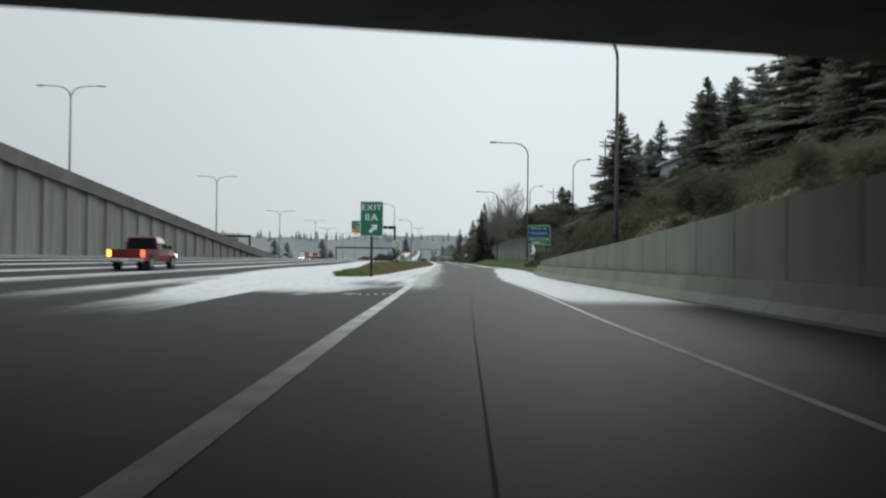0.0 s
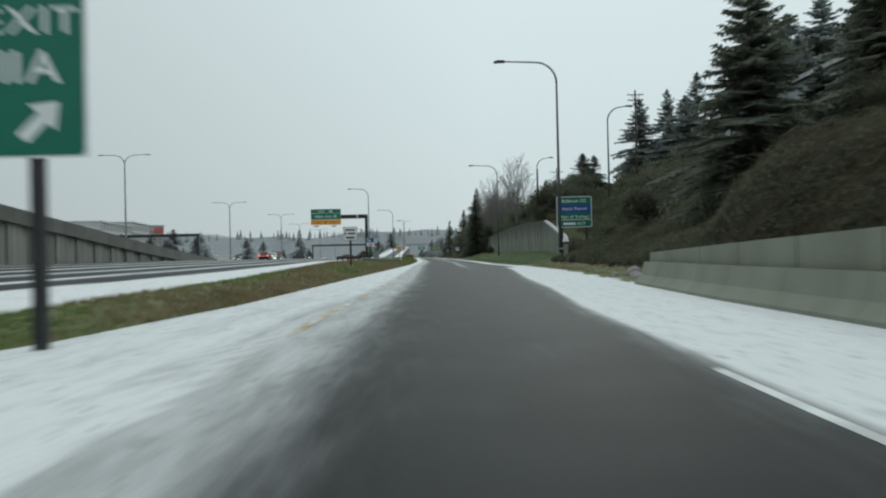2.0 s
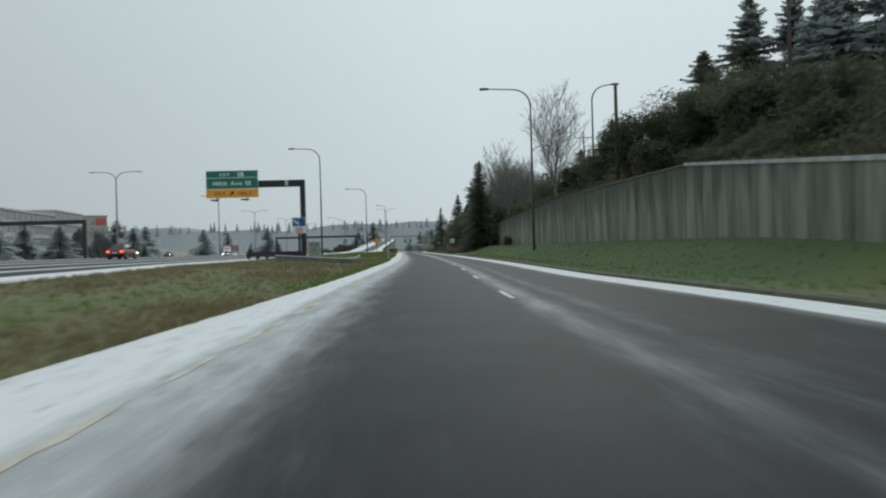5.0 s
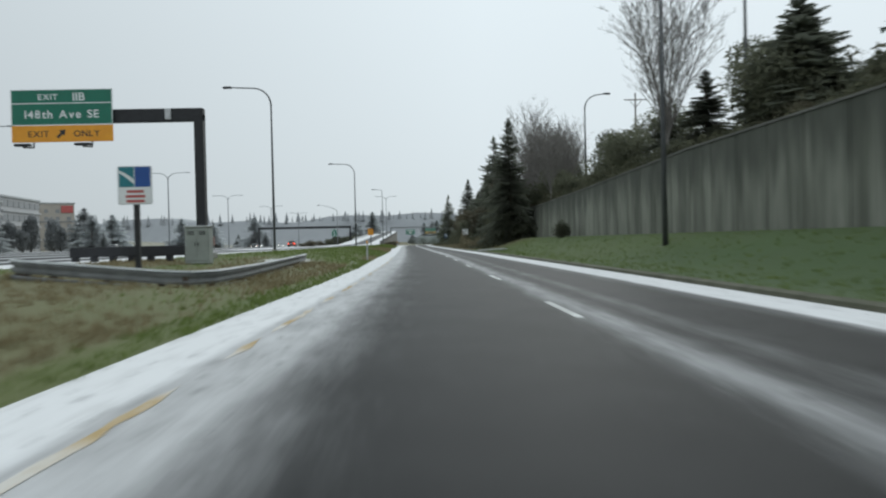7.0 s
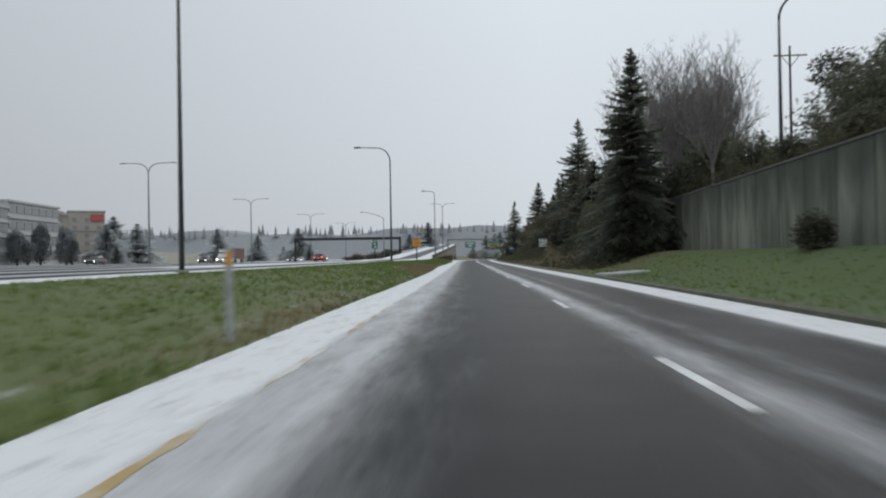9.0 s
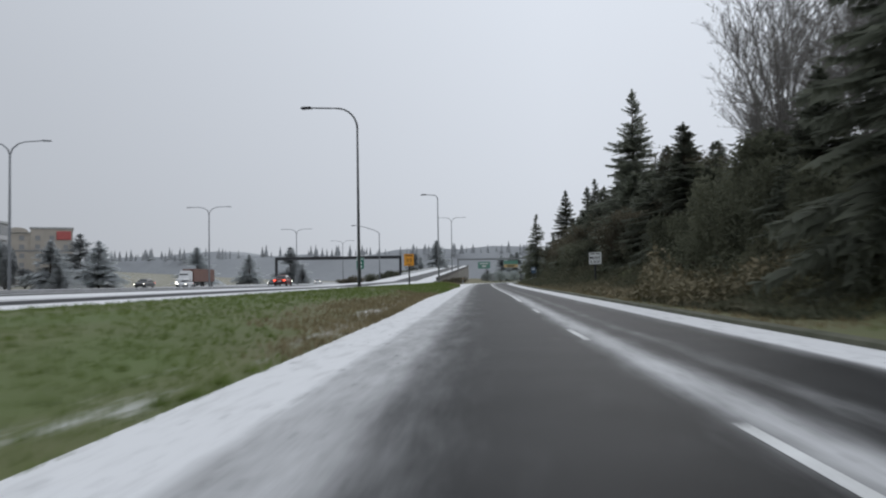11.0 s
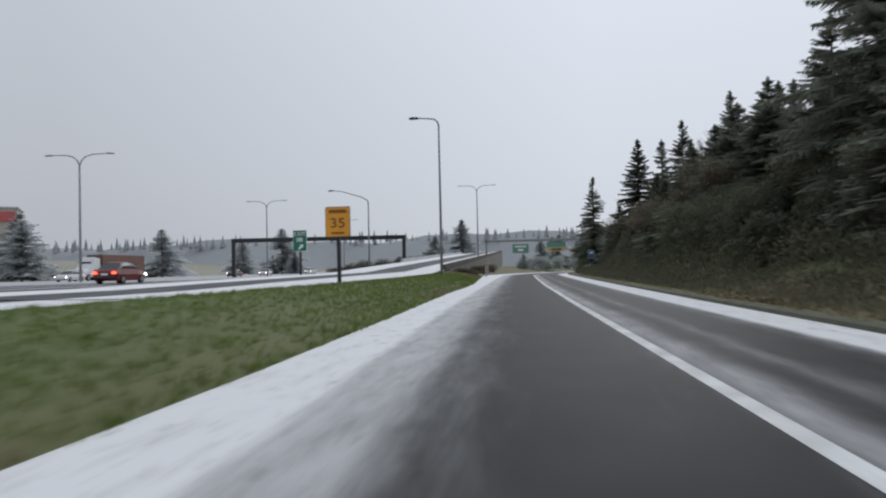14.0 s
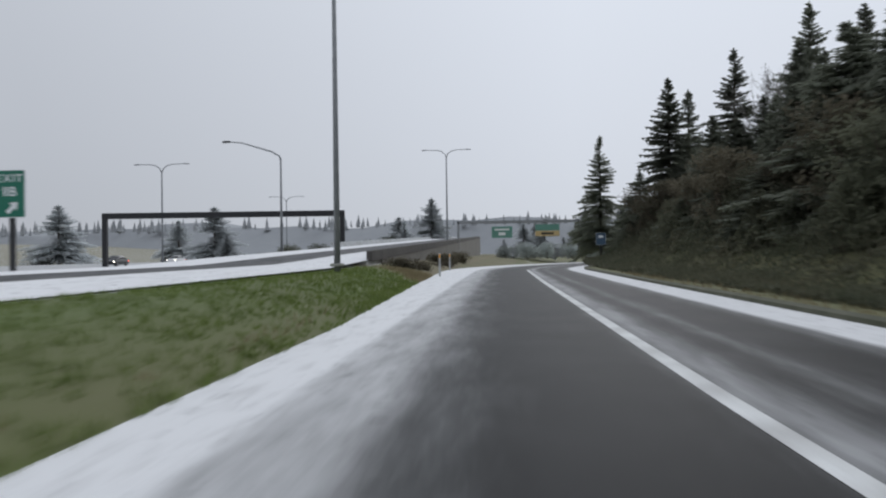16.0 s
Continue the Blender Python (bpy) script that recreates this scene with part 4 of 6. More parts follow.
g3 = thing("sign_bridge", "far portal gantry with green signs where the ramp bends", "sign gantry", at=pose(-9, 432, 0.0))
for dx in (0, 21):
    part("column", box(0.4, 0.4, 6.9, (dx, 0, 3.45), 0.03), M_PALEPOLE, g3)
part("beam", box(21.4, 0.4, 0.5, (10.5, 0, 6.7), 0.03), M_PALEPOLE, g3)
f = part("sign_panel", box(3.6, 0.08, 2.0, (0, 0, 0), 0.02), M_GREENFAR, g3, "green sign panel", at=pose(7.7, -0.4, 4.9))
bars(0, 0.45, 2.6, 0.3, M_WHITE, f, -0.046)
bars(0, -0.3, 1.2, 0.5, M_WHITE, f, -0.046)
f = part("sign_panel", box(4.2, 0.08, 1.1, (0, 0, 0), 0.02), M_GREENFAR, g3, "green sign panel", at=pose(15.6, -0.4, 5.6))
f = part("sign_panel", box(4.2, 0.08, 0.9, (0, 0, 0), 0.02), M_YELLOWFAR, g3, "yellow sign panel", at=pose(15.6, -0.4, 4.55))
bars(0, 0, 2.2, 0.35, M_BLACK, f, -0.046)

bs = post_sign("service_sign", 11.3, 394, 0.6, 3.4, "small blue service sign at the edge of the trees")
plate("sign_face", 1.2, 1.5, M_DULLBLUE, bs, 0, 2.2, M_WHITE)
bars(0, 2.5, 0.6, 0.3, M_WHITE, bs)

# ------------------------------------------------ guardrail, cabinet, marker posts
gr = thing("guardrail", "galvanised W-beam guardrail with snow along its top", "guardrail")
nose = [(-9.0, 156.9, 0.61), (-8.6, 156.2, 0.60), (-8.1, 155.7, 0.58), (-7.2, 155.3, 0.52), (-5.6, 154.8, 0.40), (-4.1, 154.4, 0.28), (-3.3, 154.3, 0.24), (-2.9, 155.2, 0.23), (-2.85, 158.0, 0.24), (-3.0, 162.0, 0.25), (-3.2, 166.0, 0.27), (-3.45, 170.5, 0.29), (-3.75, 175.9, 0.32)]
prof = [(0.0, 0.0), (0.06, 0.04), (0.06, 0.09), (0.0, 0.14), (0.0, 0.17), (0.06, 0.22), (0.06, 0.27), (0.0, 0.31)]


def sweep(path, profile, z0):
    bm = bmesh.new()
    rows = []
    for i, (x, y, base) in enumerate(path):
        ax, ay = path[max(0, i - 1)][:2]
        bx, by = path[min(len(path) - 1, i + 1)][:2]
        d = Vector((bx - ax, by - ay, 0)).normalized()
        nrm = Vector((d.y, -d.x, 0))
        rows.append([bm.verts.new(Vector((x, y, base + z0 + z)) + nrm * o) for o, z in profile])
    for a, b in zip(rows, rows[1:]):
        for k in range(len(profile) - 1):
            bm.faces.new((a[k], a[k + 1], b[k + 1], b[k]))
    g = bmesh.ops.solidify(bm, geom=bm.faces[:], thickness=0.012)
    bmesh.ops.recalc_face_normals(bm, faces=bm.faces)
    return bm


part("rail", sweep(nose, prof, 0.0), M_RAIL, gr, "corrugated steel rail", smooth=True)
part("rail", sweep(nose, prof, -0.37), M_RAIL, gr, "corrugated steel rail", smooth=True)
part("snow_strip", sweep(nose, [(-0.05, 0.0), (-0.01, 0.05), (0.05, 0.05), (0.09, 0.0)], 0.312), M_WHITE, gr, "thin line of snow")
for i in range(len(nose) - 1):
    (x0, y0, z0), (x1, y1, z1) = nose[i], nose[i + 1]
    n = max(1, int(math.hypot(x1 - x0, y1 - y0) / 2))
    for k in range(n):
        px, py = x0 + (x1 - x0) * k / n, y0 + (y1 - y0) * k / n
        size = math.hypot(x1 - x0, y1 - y0)
        inx, iny = -(y1 - y0) / size * 0.13, (x1 - x0) / size * 0.13
        part("post", box(0.15, 0.15, 1.2, (inx, iny, -0.34), 0.01), M_BARK, gr, at=pose(px, py, z0 + (z1 - z0) * k / n))

cb = thing("control_cabinet", "grey metal control cabinet behind the guardrail", "cabinet", at=pose(-7.65, 170.0, 0.40))
part("body", box(1.08, 0.7, 1.65, (0, 0, 0.82), 0.03), M_CABINET, cb)
part("lid", box(1.18, 0.8, 0.08, (0, 0, 1.69), 0.02), M_CAP, cb, "snow-dusted lid")
for dx in (-0.26, 0.26):
    leaf = part("door", box(0.49, 0.02, 1.4, (dx, -0.36, 0.85), 0.005), M_CABINET, cb)
    part("handle", box(0.03, 0.03, 0.16, (dx * 0.25, -0.385, 0.9), 0.005), M_DARKSTEEL, leaf)
    for k in range(4):
        part("vent_slot", box(0.3, 0.012, 0.025, (dx, -0.372, 1.32 + 0.05 * k)), M_DARKSTEEL, leaf)
lb = thing("low_barrier", "dark low barrier with pale gaps behind the guardrail", "barrier", at=pose(-12.0, 173.5, 0.3))
part("top_rail", box(6.0, 0.4, 0.5, (0, 0, 0.72), 0.03), M_DARKSTEEL, lb)
for k in range(7):
    part("post", box(0.28, 0.35, 0.62, (-2.8 + 0.93 * k, 0, 0.18), 0.02), M_DARKSTEEL, lb)


def marker(x, y, base, h, label):
    mk = thing("marker_post", label, "marker post", "marker posts", at=pose(x, y, base))
    part("post", box(0.11, 0.03, h, (0, 0, h / 2), 0.008), M_CAP, mk)
    part("reflector", box(0.08, 0.01, 0.2, (0, -0.022, h - 0.16)), M_ORANGE, mk, "amber reflector")


marker(-1.05, 184.4, 0.02, 1.35, "white flexible marker post at the grass edge")
marker(-4.2, 352, 0.05, 1.2, "white flexible marker post near the bridge wall")
marker(-3.6, 338, 0.05, 1.2, "white flexible marker post near the bridge wall")

ap = thing("drain_apron", "snow-dusted concrete drain apron at the kerb", "drain apron", kind="structure", at=pose(10.3, 214.5, 0.12, 0, 0, -28))
part("slab", box(1.3, 6.5, 0.16, (0, 0, 0), 0.03), M_CAP, ap)

# ------------------------------------------------ climbing roadway and its wall ahead on the left
vd = thing("viaduct", "concrete road climbing onto a bridge with snow on its deck", "viaduct", kind="structure")


def ribbon(a, b, step, ring_of):
    bm = bmesh.new()
    prev = None
    s_ = a
    while s_ <= b + 0.01:
        ring = [bm.verts.new(p) for p in ring_of(s_)]
        if prev:
            n = len(ring)
            for i in range(n):
                bm.faces.new((prev[i], prev[(i + 1) % n], ring[(i + 1) % n], ring[i]))
        else:
            bm.faces.new(ring)
        prev = ring
        s_ += step
    bm.faces.new(prev)
    bmesh.ops.recalc_face_normals(bm, faces=bm.faces)
    return bm


def deck_edge(y):
    return free_x(y) + 0.1


part("deck", ribbon(344, 640, 8, lambda y: [(deck_edge(y) - o, y, deck_z(y) + dz) for o, dz in ((0, -0.30), (2.6, -0.06), (10.5, -0.06), (10.5, -1.3 if y > 372 else -2.6), (0, -1.3 if y > 372 else -2.6))]), M_CONCRETE, vd)


sheet("viaduct_road", lambda y: [(o, deck_edge(y) - o, y) for o in spread(0.0, 10.6, 26)], spread(282, 640, 116), lambda x, y: max(freeway_z(x, y) + 0.02, deck_z(y) + 0.012 - 0.2 * (1 - smooth(0, 2.6, deck_edge(y) - x))), lambda o, x, y: 1.15 if o < 2.5 or o > 6.6 else 0.22, M_ASPHALT, "grey lane between snow strips on the climbing road", "road")
part("parapet", ribbon(345, 640, 8, lambda y: [(deck_edge(y) + o, y, deck_z(y) + dz) for o, dz in ((-0.2, 0.34), (0.13, 0.34), (0.16, -0.3), (-0.2, -0.3))]), M_PARAPET, vd, "dark weathered parapet")
part("parapet", ribbon(380, 640, 8, lambda y: [(deck_edge(y) - 10.6 + o, y, deck_z(y) + dz) for o, dz in ((-0.2, 0.55), (0.15, 0.55), (0.25, -0.3), (-0.3, -0.3))]), M_CAP, vd, "snow-topped parapet")
part("abutment", ribbon(349, 640, 6, lambda y: [(deck_edge(y) + o, y, z) for o, z in ((0.12, deck_z(y) - 0.29), (0.12, -0.5), (-9.5, -0.5), (-9.5, deck_z(y) - 0.35))]), M_BROWNCON, vd, "stained brown-grey concrete wall")
double_lamp(-10.4, 425, 3.4, 17.5)

# ------------------------------------------------ trees


def mesh_of(name, verts, faces, mat):
    me = bpy.data.meshes.new(name)
    me.from_pydata(verts, [], faces)
    me.materials.append(mat)
    return me


def conifer(seed, height, width, label, mat=None, start=0.08, shape=1.0, dense=1.0, fine=1.0):
    """A fir: tapered trunk, ragged whorls of boughs that lift near the spire and sag lower down, each a flat spray of twigs."""
    rnd = random.Random(seed)
    tree = thing("conifer", label, "tree", "conifers on the bank")
    part("trunk", tube([(0, 0, -0.6), (0, 0, height * 0.5), (0, 0, height * 0.985)], [0.017 * height, 0.009 * height, 0.012], 8), M_BARK, tree, smooth=True)
    verts, faces = [], []
    gaps = [(rnd.uniform(0.1, 0.9), rnd.uniform(0, 6.28)) for k in range(4)]
    z = height * start
    while z < height * 0.975:
        f = (z / height - start) / (1 - start)
        taper = (1 - f) ** (0.75 + 0.25 * shape) * (0.80 + 0.20 * smooth(0.0, 0.2, f))
        reach = width * taper * rnd.uniform(0.82, 1.08) + 0.07
        count = 5 + int((0.6 + 3.6 * (1 - f)) * (0.5 + 0.5 * dense))
        turn = rnd.uniform(0, 6.28)
        for b in range(count):
            a = turn + 6.283 * b / count + rnd.uniform(-0.35, 0.35)
            if rnd.random() < 0.10 or any(abs(f - g) < 0.05 and math.cos(a - h) > 0.55 for g, h in gaps):
                continue
            r = reach * rnd.choice((0.62, 0.8, 0.95, 1.0, 1.1, 1.28))
            zb = z + height * 0.022 * rnd.uniform(-1, 1) * (1 - 0.6 * f)
            lift = -0.08 + 0.75 * f * f + rnd.uniform(-0.10, 0.14)
            sag = 0.46 * (1 - f) + 0.06
            ca, sa = math.cos(a), math.sin(a)
            n = 3 + int(r * 2.3 * fine * (0.45 + 0.55 * dense))
            for k in range(n):
                t = (k + 0.45) / n
                px = r * t
                pz = zb + r * (lift * t - sag * t * t + 0.16 * t ** 4)
                half = (0.42 * r * (1 - t) ** 0.7 * rnd.uniform(0.55, 1.3) + 0.08 + 0.09 * (1 - f)) * (1.0 if t > 0.15 else 0.7)
                w = (0.125 + 0.075 * half) / (0.45 + 0.55 * dense) ** 0.7 / fine ** 0.8
                for side in (-1, 1):
                    ahead = half * rnd.uniform(0.45, 1.0)
                    dip = half * rnd.uniform(0.05, 0.55) * (1.15 - 0.9 * f)
                    tip = (px + ahead, side * half, pz - dip)
                    mid = (px + 0.42 * ahead + w, side * half * 0.5, pz - 0.25 * dip + 0.02)
                    low = (px + 0.5 * ahead, side * half * 0.55, pz - 0.5 * dip - rnd.uniform(0.18, 0.55) * (1.15 - f) / fine ** 0.4)
                    i0 = len(verts)
                    for q in ((px - w, 0.0, pz + 0.02), (px + w, 0.0, pz), mid, tip, low):
                        verts.append((q[0] * ca - q[1] * sa, q[0] * sa + q[1] * ca, q[2]))
                    faces.append((i0, i0 + 1, i0 + 2, i0 + 3))
                    faces.append((i0 + 1, i0, i0 + 4))
        z += height * 0.0195 * (1.25 - 0.60 * f) * rnd.uniform(0.75, 1.3)
    # the spire: short lifted shoots round the leader
    for k in range(26):
        a = k * 2.4
        zz = height * (0.925 + 0.0028 * k)
        r = 0.42 * (1 - k / 28) + 0.05
        i0 = len(verts)
        verts += [(0, 0, zz - 0.12), (0, 0, zz + 0.10), (r * math.cos(a), r * math.sin(a), zz + 0.45 * r)]
        faces.append((i0, i0 + 1, i0 + 2))
    crown = new("crown", mesh_of("crown", verts, faces, mat or M_NEEDLE))
    crown.parent = tree
    return tree


def bare_tree(seed, height, label, mat=None, wide=0.5):
    """A leafless tree: a short trunk, a fan of rising limbs, and a crown of fine twigs."""
    rnd = random.Random(seed)
    tree = thing("bare_tree", label, "tree", "bare trees")
    limbs, twigs = bmesh.new(), []

    def shoot(p, d, length, r, lvl):
        pts = [p]
        for k in range(4):
            d = (d + Vector((rnd.uniform(-1, 1), rnd.uniform(-1, 1), rnd.uniform(-0.2, 0.9))) * 0.10).normalized()
            pts.append(pts[-1] + d * length / 4)
        if lvl == 0:
            tube(pts, [r * (1 - 0.2 * k) for k in range(5)], 5, limbs, False)
        else:
            twigs.append((pts, max(r, 0.013)))
        if lvl == 3:
            return
        for k in range((13, 7, 3)[lvl]):
            t = rnd.uniform(0.15, 0.98)
            i = min(3, int(t * 4))
            q = pts[i].lerp(pts[i + 1], t * 4 - i)
            around = d.cross(Vector((rnd.uniform(-1, 1), rnd.uniform(-1, 1), rnd.uniform(-0.4, 0.4)))).normalized()
            lean = rnd.uniform(0.35, 0.75)
            shoot(q, (d * math.cos(lean) + around * math.sin(lean) + Vector((0, 0, 0.10))).normalized(), length * rnd.uniform(0.28, 0.5) * (1.15 - 0.55 * t), r * 0.45, lvl + 1)

    bole = height * 0.16
    tube([(0, 0, -0.5), (0, 0, bole * 0.6), (0.05, 0, bole)], [height * 0.013, height * 0.0115, height * 0.011], 8, limbs, False)
    for k in range(15):
        a = 2.4 * k + rnd.uniform(-0.3, 0.3)
        lean = wide * (0.12 + 0.88 * k / 14) * 1.1
        d = Vector((math.cos(a) * math.sin(lean), math.sin(a) * math.sin(lean), math.cos(lean)))
        shoot(Vector((0, 0, bole * rnd.uniform(0.75, 1.15))), d, height * rnd.uniform(0.70, 0.84) * (1 - 0.22 * k / 14), height * 0.0043, 0)
    part("trunk", limbs, mat or M_PALEBARK, tree, smooth=True)
    verts, faces = [], []
    for pts, r in twigs:
        side = (pts[-1] - pts[0]).cross(Vector((rnd.uniform(-1, 1), rnd.uniform(-1, 1), 0.3))).normalized() * r
        i0 = len(verts)
        verts += [tuple(pts[0] - side), tuple(pts[0] + side), tuple(pts[2] + side * 0.8), tuple(pts[2] - side * 0.8), tuple(pts[4])]
        faces += [(i0, i0 + 1, i0 + 2, i0 + 3), (i0 + 3, i0 + 2, i0 + 4)]
    crown = new("crown", mesh_of("crown", verts, faces, mat or M_PALEBARK))
    crown.parent = tree
    return tree


def bush(seed, size, label, mat, category="bush", group="bushes on the bank", leaf=0.145, count=1900, tall=0.8, lobes_n=7):
    """A thicket: several stems and a ragged cloud of small leaves."""
    rnd = random.Random(seed)
    ob = thing("bush", label, category, group)
    stems = bmesh.new()
    lobes = []
    for k in range(lobes_n):
        a, d = rnd.uniform(0, 6.28), rnd.uniform(0, 0.6) * size
        c = Vector((d * math.cos(a), d * math.sin(a), size * tall * rnd.uniform(0.3, 0.95)))
        lobes.append((c, size * rnd.uniform(0.3, 0.5)))
        tube([(0, 0, -0.3), tuple(c * 0.5 + Vector((0, 0, 0.1))), tuple(c)], [0.02 * size + 0.01, 0.015 * size + 0.01, 0.008], 4, stems, False)
    part("woody_base", stems, M_BARK, ob)
    verts, faces = [], []
    for k in range(count):
        c, r = lobes[rnd.randrange(len(lobes))]
        v = Vector((rnd.gauss(0, 1), rnd.gauss(0, 1), rnd.gauss(0, 0.8))).normalized() * r * rnd.uniform(0.35, 1.12) ** 0.6
        p = c + v
        if p.z < 0.05:
            p.z = rnd.uniform(0.05, 0.4)
        u = Vector((rnd.uniform(-1, 1), rnd.uniform(-1, 1), rnd.uniform(-0.7, 0.7))).normalized() * leaf * rnd.uniform(0.6, 1.5)
        w = u.cross(Vector((rnd.uniform(-1, 1), rnd.uniform(-1, 1), 1))).normalized() * leaf * rnd.uniform(0.3, 0.6)
        i0 = len(verts)
        verts += [tuple(p - u), tuple(p + w), tuple(p + u - w)]
        faces.append((i0, i0 + 1, i0 + 2))
    crown = new("foliage", mesh_of("foliage", verts, faces, mat))
    crown.parent = ob
    return ob


FIR = "tall dark green fir on the wooded bank"
firs = [conifer(11, 16.0, 4.0, FIR, shape=0.85), conifer(12, 16.0, 3.6, FIR, shape=0.75), conifer(13, 16.0, 4.6, FIR, start=0.05, shape=0.8), conifer(14, 16.0, 4.0, FIR, start=0.16, shape=0.65)]
firs += [conifer(17, 16.0, 4.4, FIR, shape=0.7, dense=0.48), conifer(18, 16.0, 4.0, FIR, start=0.12, shape=0.8, dense=0.48), conifer(19, 16.0, 4.8, FIR, shape=0.6, dense=0.48)]
firs += [conifer(61, 16.0, 4.6, "fir beside the house on the hill, haze in its colour", M_HAZED, shape=0.75, dense=0.55), conifer(62, 16.0, 4.2, "fir beside the house on the hill, haze in its colour", M_HAZED, start=0.12, shape=0.65, dense=0.55)]
used = [False] * len(firs)
rnd = random.Random(5)


def put(stock, flags, k, x, y, z, scale, wide=1.0, label=""):
    m = pose(x, y, z, 0, 0, rnd.uniform(0, 360)) @ Matrix.Diagonal((scale * wide, scale * wide, scale, 1))
    if not flags[k]:
        flags[k] = True
        stock[k].matrix_basis = m
        ob = stock[k]
    else:
        ob = copy_thing(stock[k], m)
    if label:
        ob["label"] = label
    return ob


def fir_at(x, y, top, k=None, wide=1.0, z=None, label=""):
    z = hill_z(x, y) if z is None else z
    put(firs, used, rnd.randrange(4, 7) if k is None else k, x, y, z - 0.2, (top - z) / 16.0, wide, label)


# firs on the bank and the hill behind the barrier
for x, y, top, k, wide in ((19.8, 80.8, 17.6, 2, 1.35), (34, 92, 22.4, 1, 1.7), (37.5, 93.5, 24.4, 2, 1.4), (32, 96, 16.5, 2, 1.7), (31, 61, 25, 2, 1.7), (31, 52, 22, 0, 1.6), (26, 44, 18, 2, 1.5), (57, 190, 37.5, 7, 1.25), (51.2, 191, 34.4, 8, 1.1), (53.5, 187, 30, 7, 1.6), (45.2, 190, 30.6, 8, 1.3), (49, 184, 25, 7, 1.6), (62, 184, 33, 8, 1.5), (66, 186, 41, 7, 1.3), (71, 182, 42, 8, 1.5), (75, 188, 45, 7, 1.4), (69, 196, 40, 8, 1.4)):
    fir_at(x, y, top, k, wide)
# firs round the house, above the wall and along the wood
for x, y, top, k, wide in ((80, 184, 47, 7, 1.4), (64, 178, 33, 8, 1.4), (69, 172, 37, 7, 1.3), (74, 164, 39, 8, 1.3), (18.2, 361, 14, 1, 1.15), (19.6, 380, 15, 0, 1), (16.5, 396, 13, 2, 1.3), (18.6, 370, 15.5, 2, 1.1), (16.6, 268, 13.2, 3, 1.4), (17.2, 276, 14.2, 2, 1.3), (17.6, 284.5, 15.4, 0, 1.3), (17.2, 292, 15, 1, 1.3), (18.2, 298, 16.2, 2, 1.1), (21, 274, 15.5, 0, 1.3), (22, 288, 17.5, 2, 1.2), (26.5, 158, 19, 1, 1.3), (23.5, 176, 15.8, 2, 1.5), (25.8, 180, 17.5, 0, 1.4), (22.6, 187.5, 15.2, 3, 1.2), (22.2, 194.5, 12.6, 1, 1.3)):
    fir_at(x, y, top, k, wide)
# tall firs of the wood where the ramp bends
for x, y, top, k, wide in ((26.5, 150, 18.5, 3, 1.3), (18, 334, 15.8, 2, 1.1), (17, 338.5, 16.6, 0, 1.3), (19, 330, 17, 2, 1.3), (18.6, 326, 15.6, 0, 1.2), (17.9, 314, 12.4, 0, 1.2), (19.8, 306, 12.0, 2, 1.3), (14, 231, 19.3, 2, 0.74), (16.2, 243, 12.5, 1, 0.9), (16.6, 250, 12, 0, 0.9), (21.5, 300, 15.0, 3, 0.85), (18.5, 387.7, 14, 0, 1.05), (16.5, 413, 9.5, 2, 1.2), (17.5, 343.6, 13.5, 1, 1), (19, 350, 17.2, 3, 1.1), (20.5, 341, 18.2, 0, 1.1), (22, 333, 19, 1, 1.2)):
    fir_at(x, y, top, k, wide)
# the wood past the wall: a ragged edge, then taller rows
def wood_x(y, x):
    return x + (0.018 * (y - 352) ** 1.35 if y > 352 else 0)


for k in range(30):
    y = 250 + 5.15 * k + rnd.uniform(-1.2, 1.2)
    x = wood_x(y, rnd.uniform(13.4, 16.0)) + (2.4 if y < 285 else 0)
    z = hill_z(x, y)
    fir_at(x, y, z + rnd.uniform(5.0, 10.5), rnd.choice((0, 1, 3, 4, 5, 6)) if k % 3 == 0 else None, rnd.uniform(1.2, 1.8), z)
for k in range(28):
    y = 254 + 5.6 * k + rnd.uniform(-1.5, 1.5)
    x = wood_x(y, rnd.uniform(17.0, 20.5))
    z = hill_z(x, y)
    fir_at(x, y, z + rnd.uniform(9, 14.5), None, rnd.uniform(1.1, 1.6), z)
for k in range(12):
    y = 244 + 14.0 * k + rnd.uniform(-2, 2)
    x = rnd.uniform(23, 34)
    z = hill_z(x, y)
    fir_at(x, y, z + rnd.uniform(10, 15), None, rnd.uniform(1.2, 1.6), z)
for k in range(15):
    y = 60 + 11.5 * k + rnd.uniform(-3, 3)
    x = rnd.uniform(46, 70)
    if y < 200:
        x += 30
    z = hill_z(x, y)
    fir_at(x, y, z + rnd.uniform(9, 14), None, rnd.uniform(1.0, 1.3), z)
# evergreens above the wall
for x, y, top in ((27, 154, 15.5), (31, 172, 17), (30, 262, 17), (27, 246, 16)):
    fir_at(x, y, top, None, 1.5)
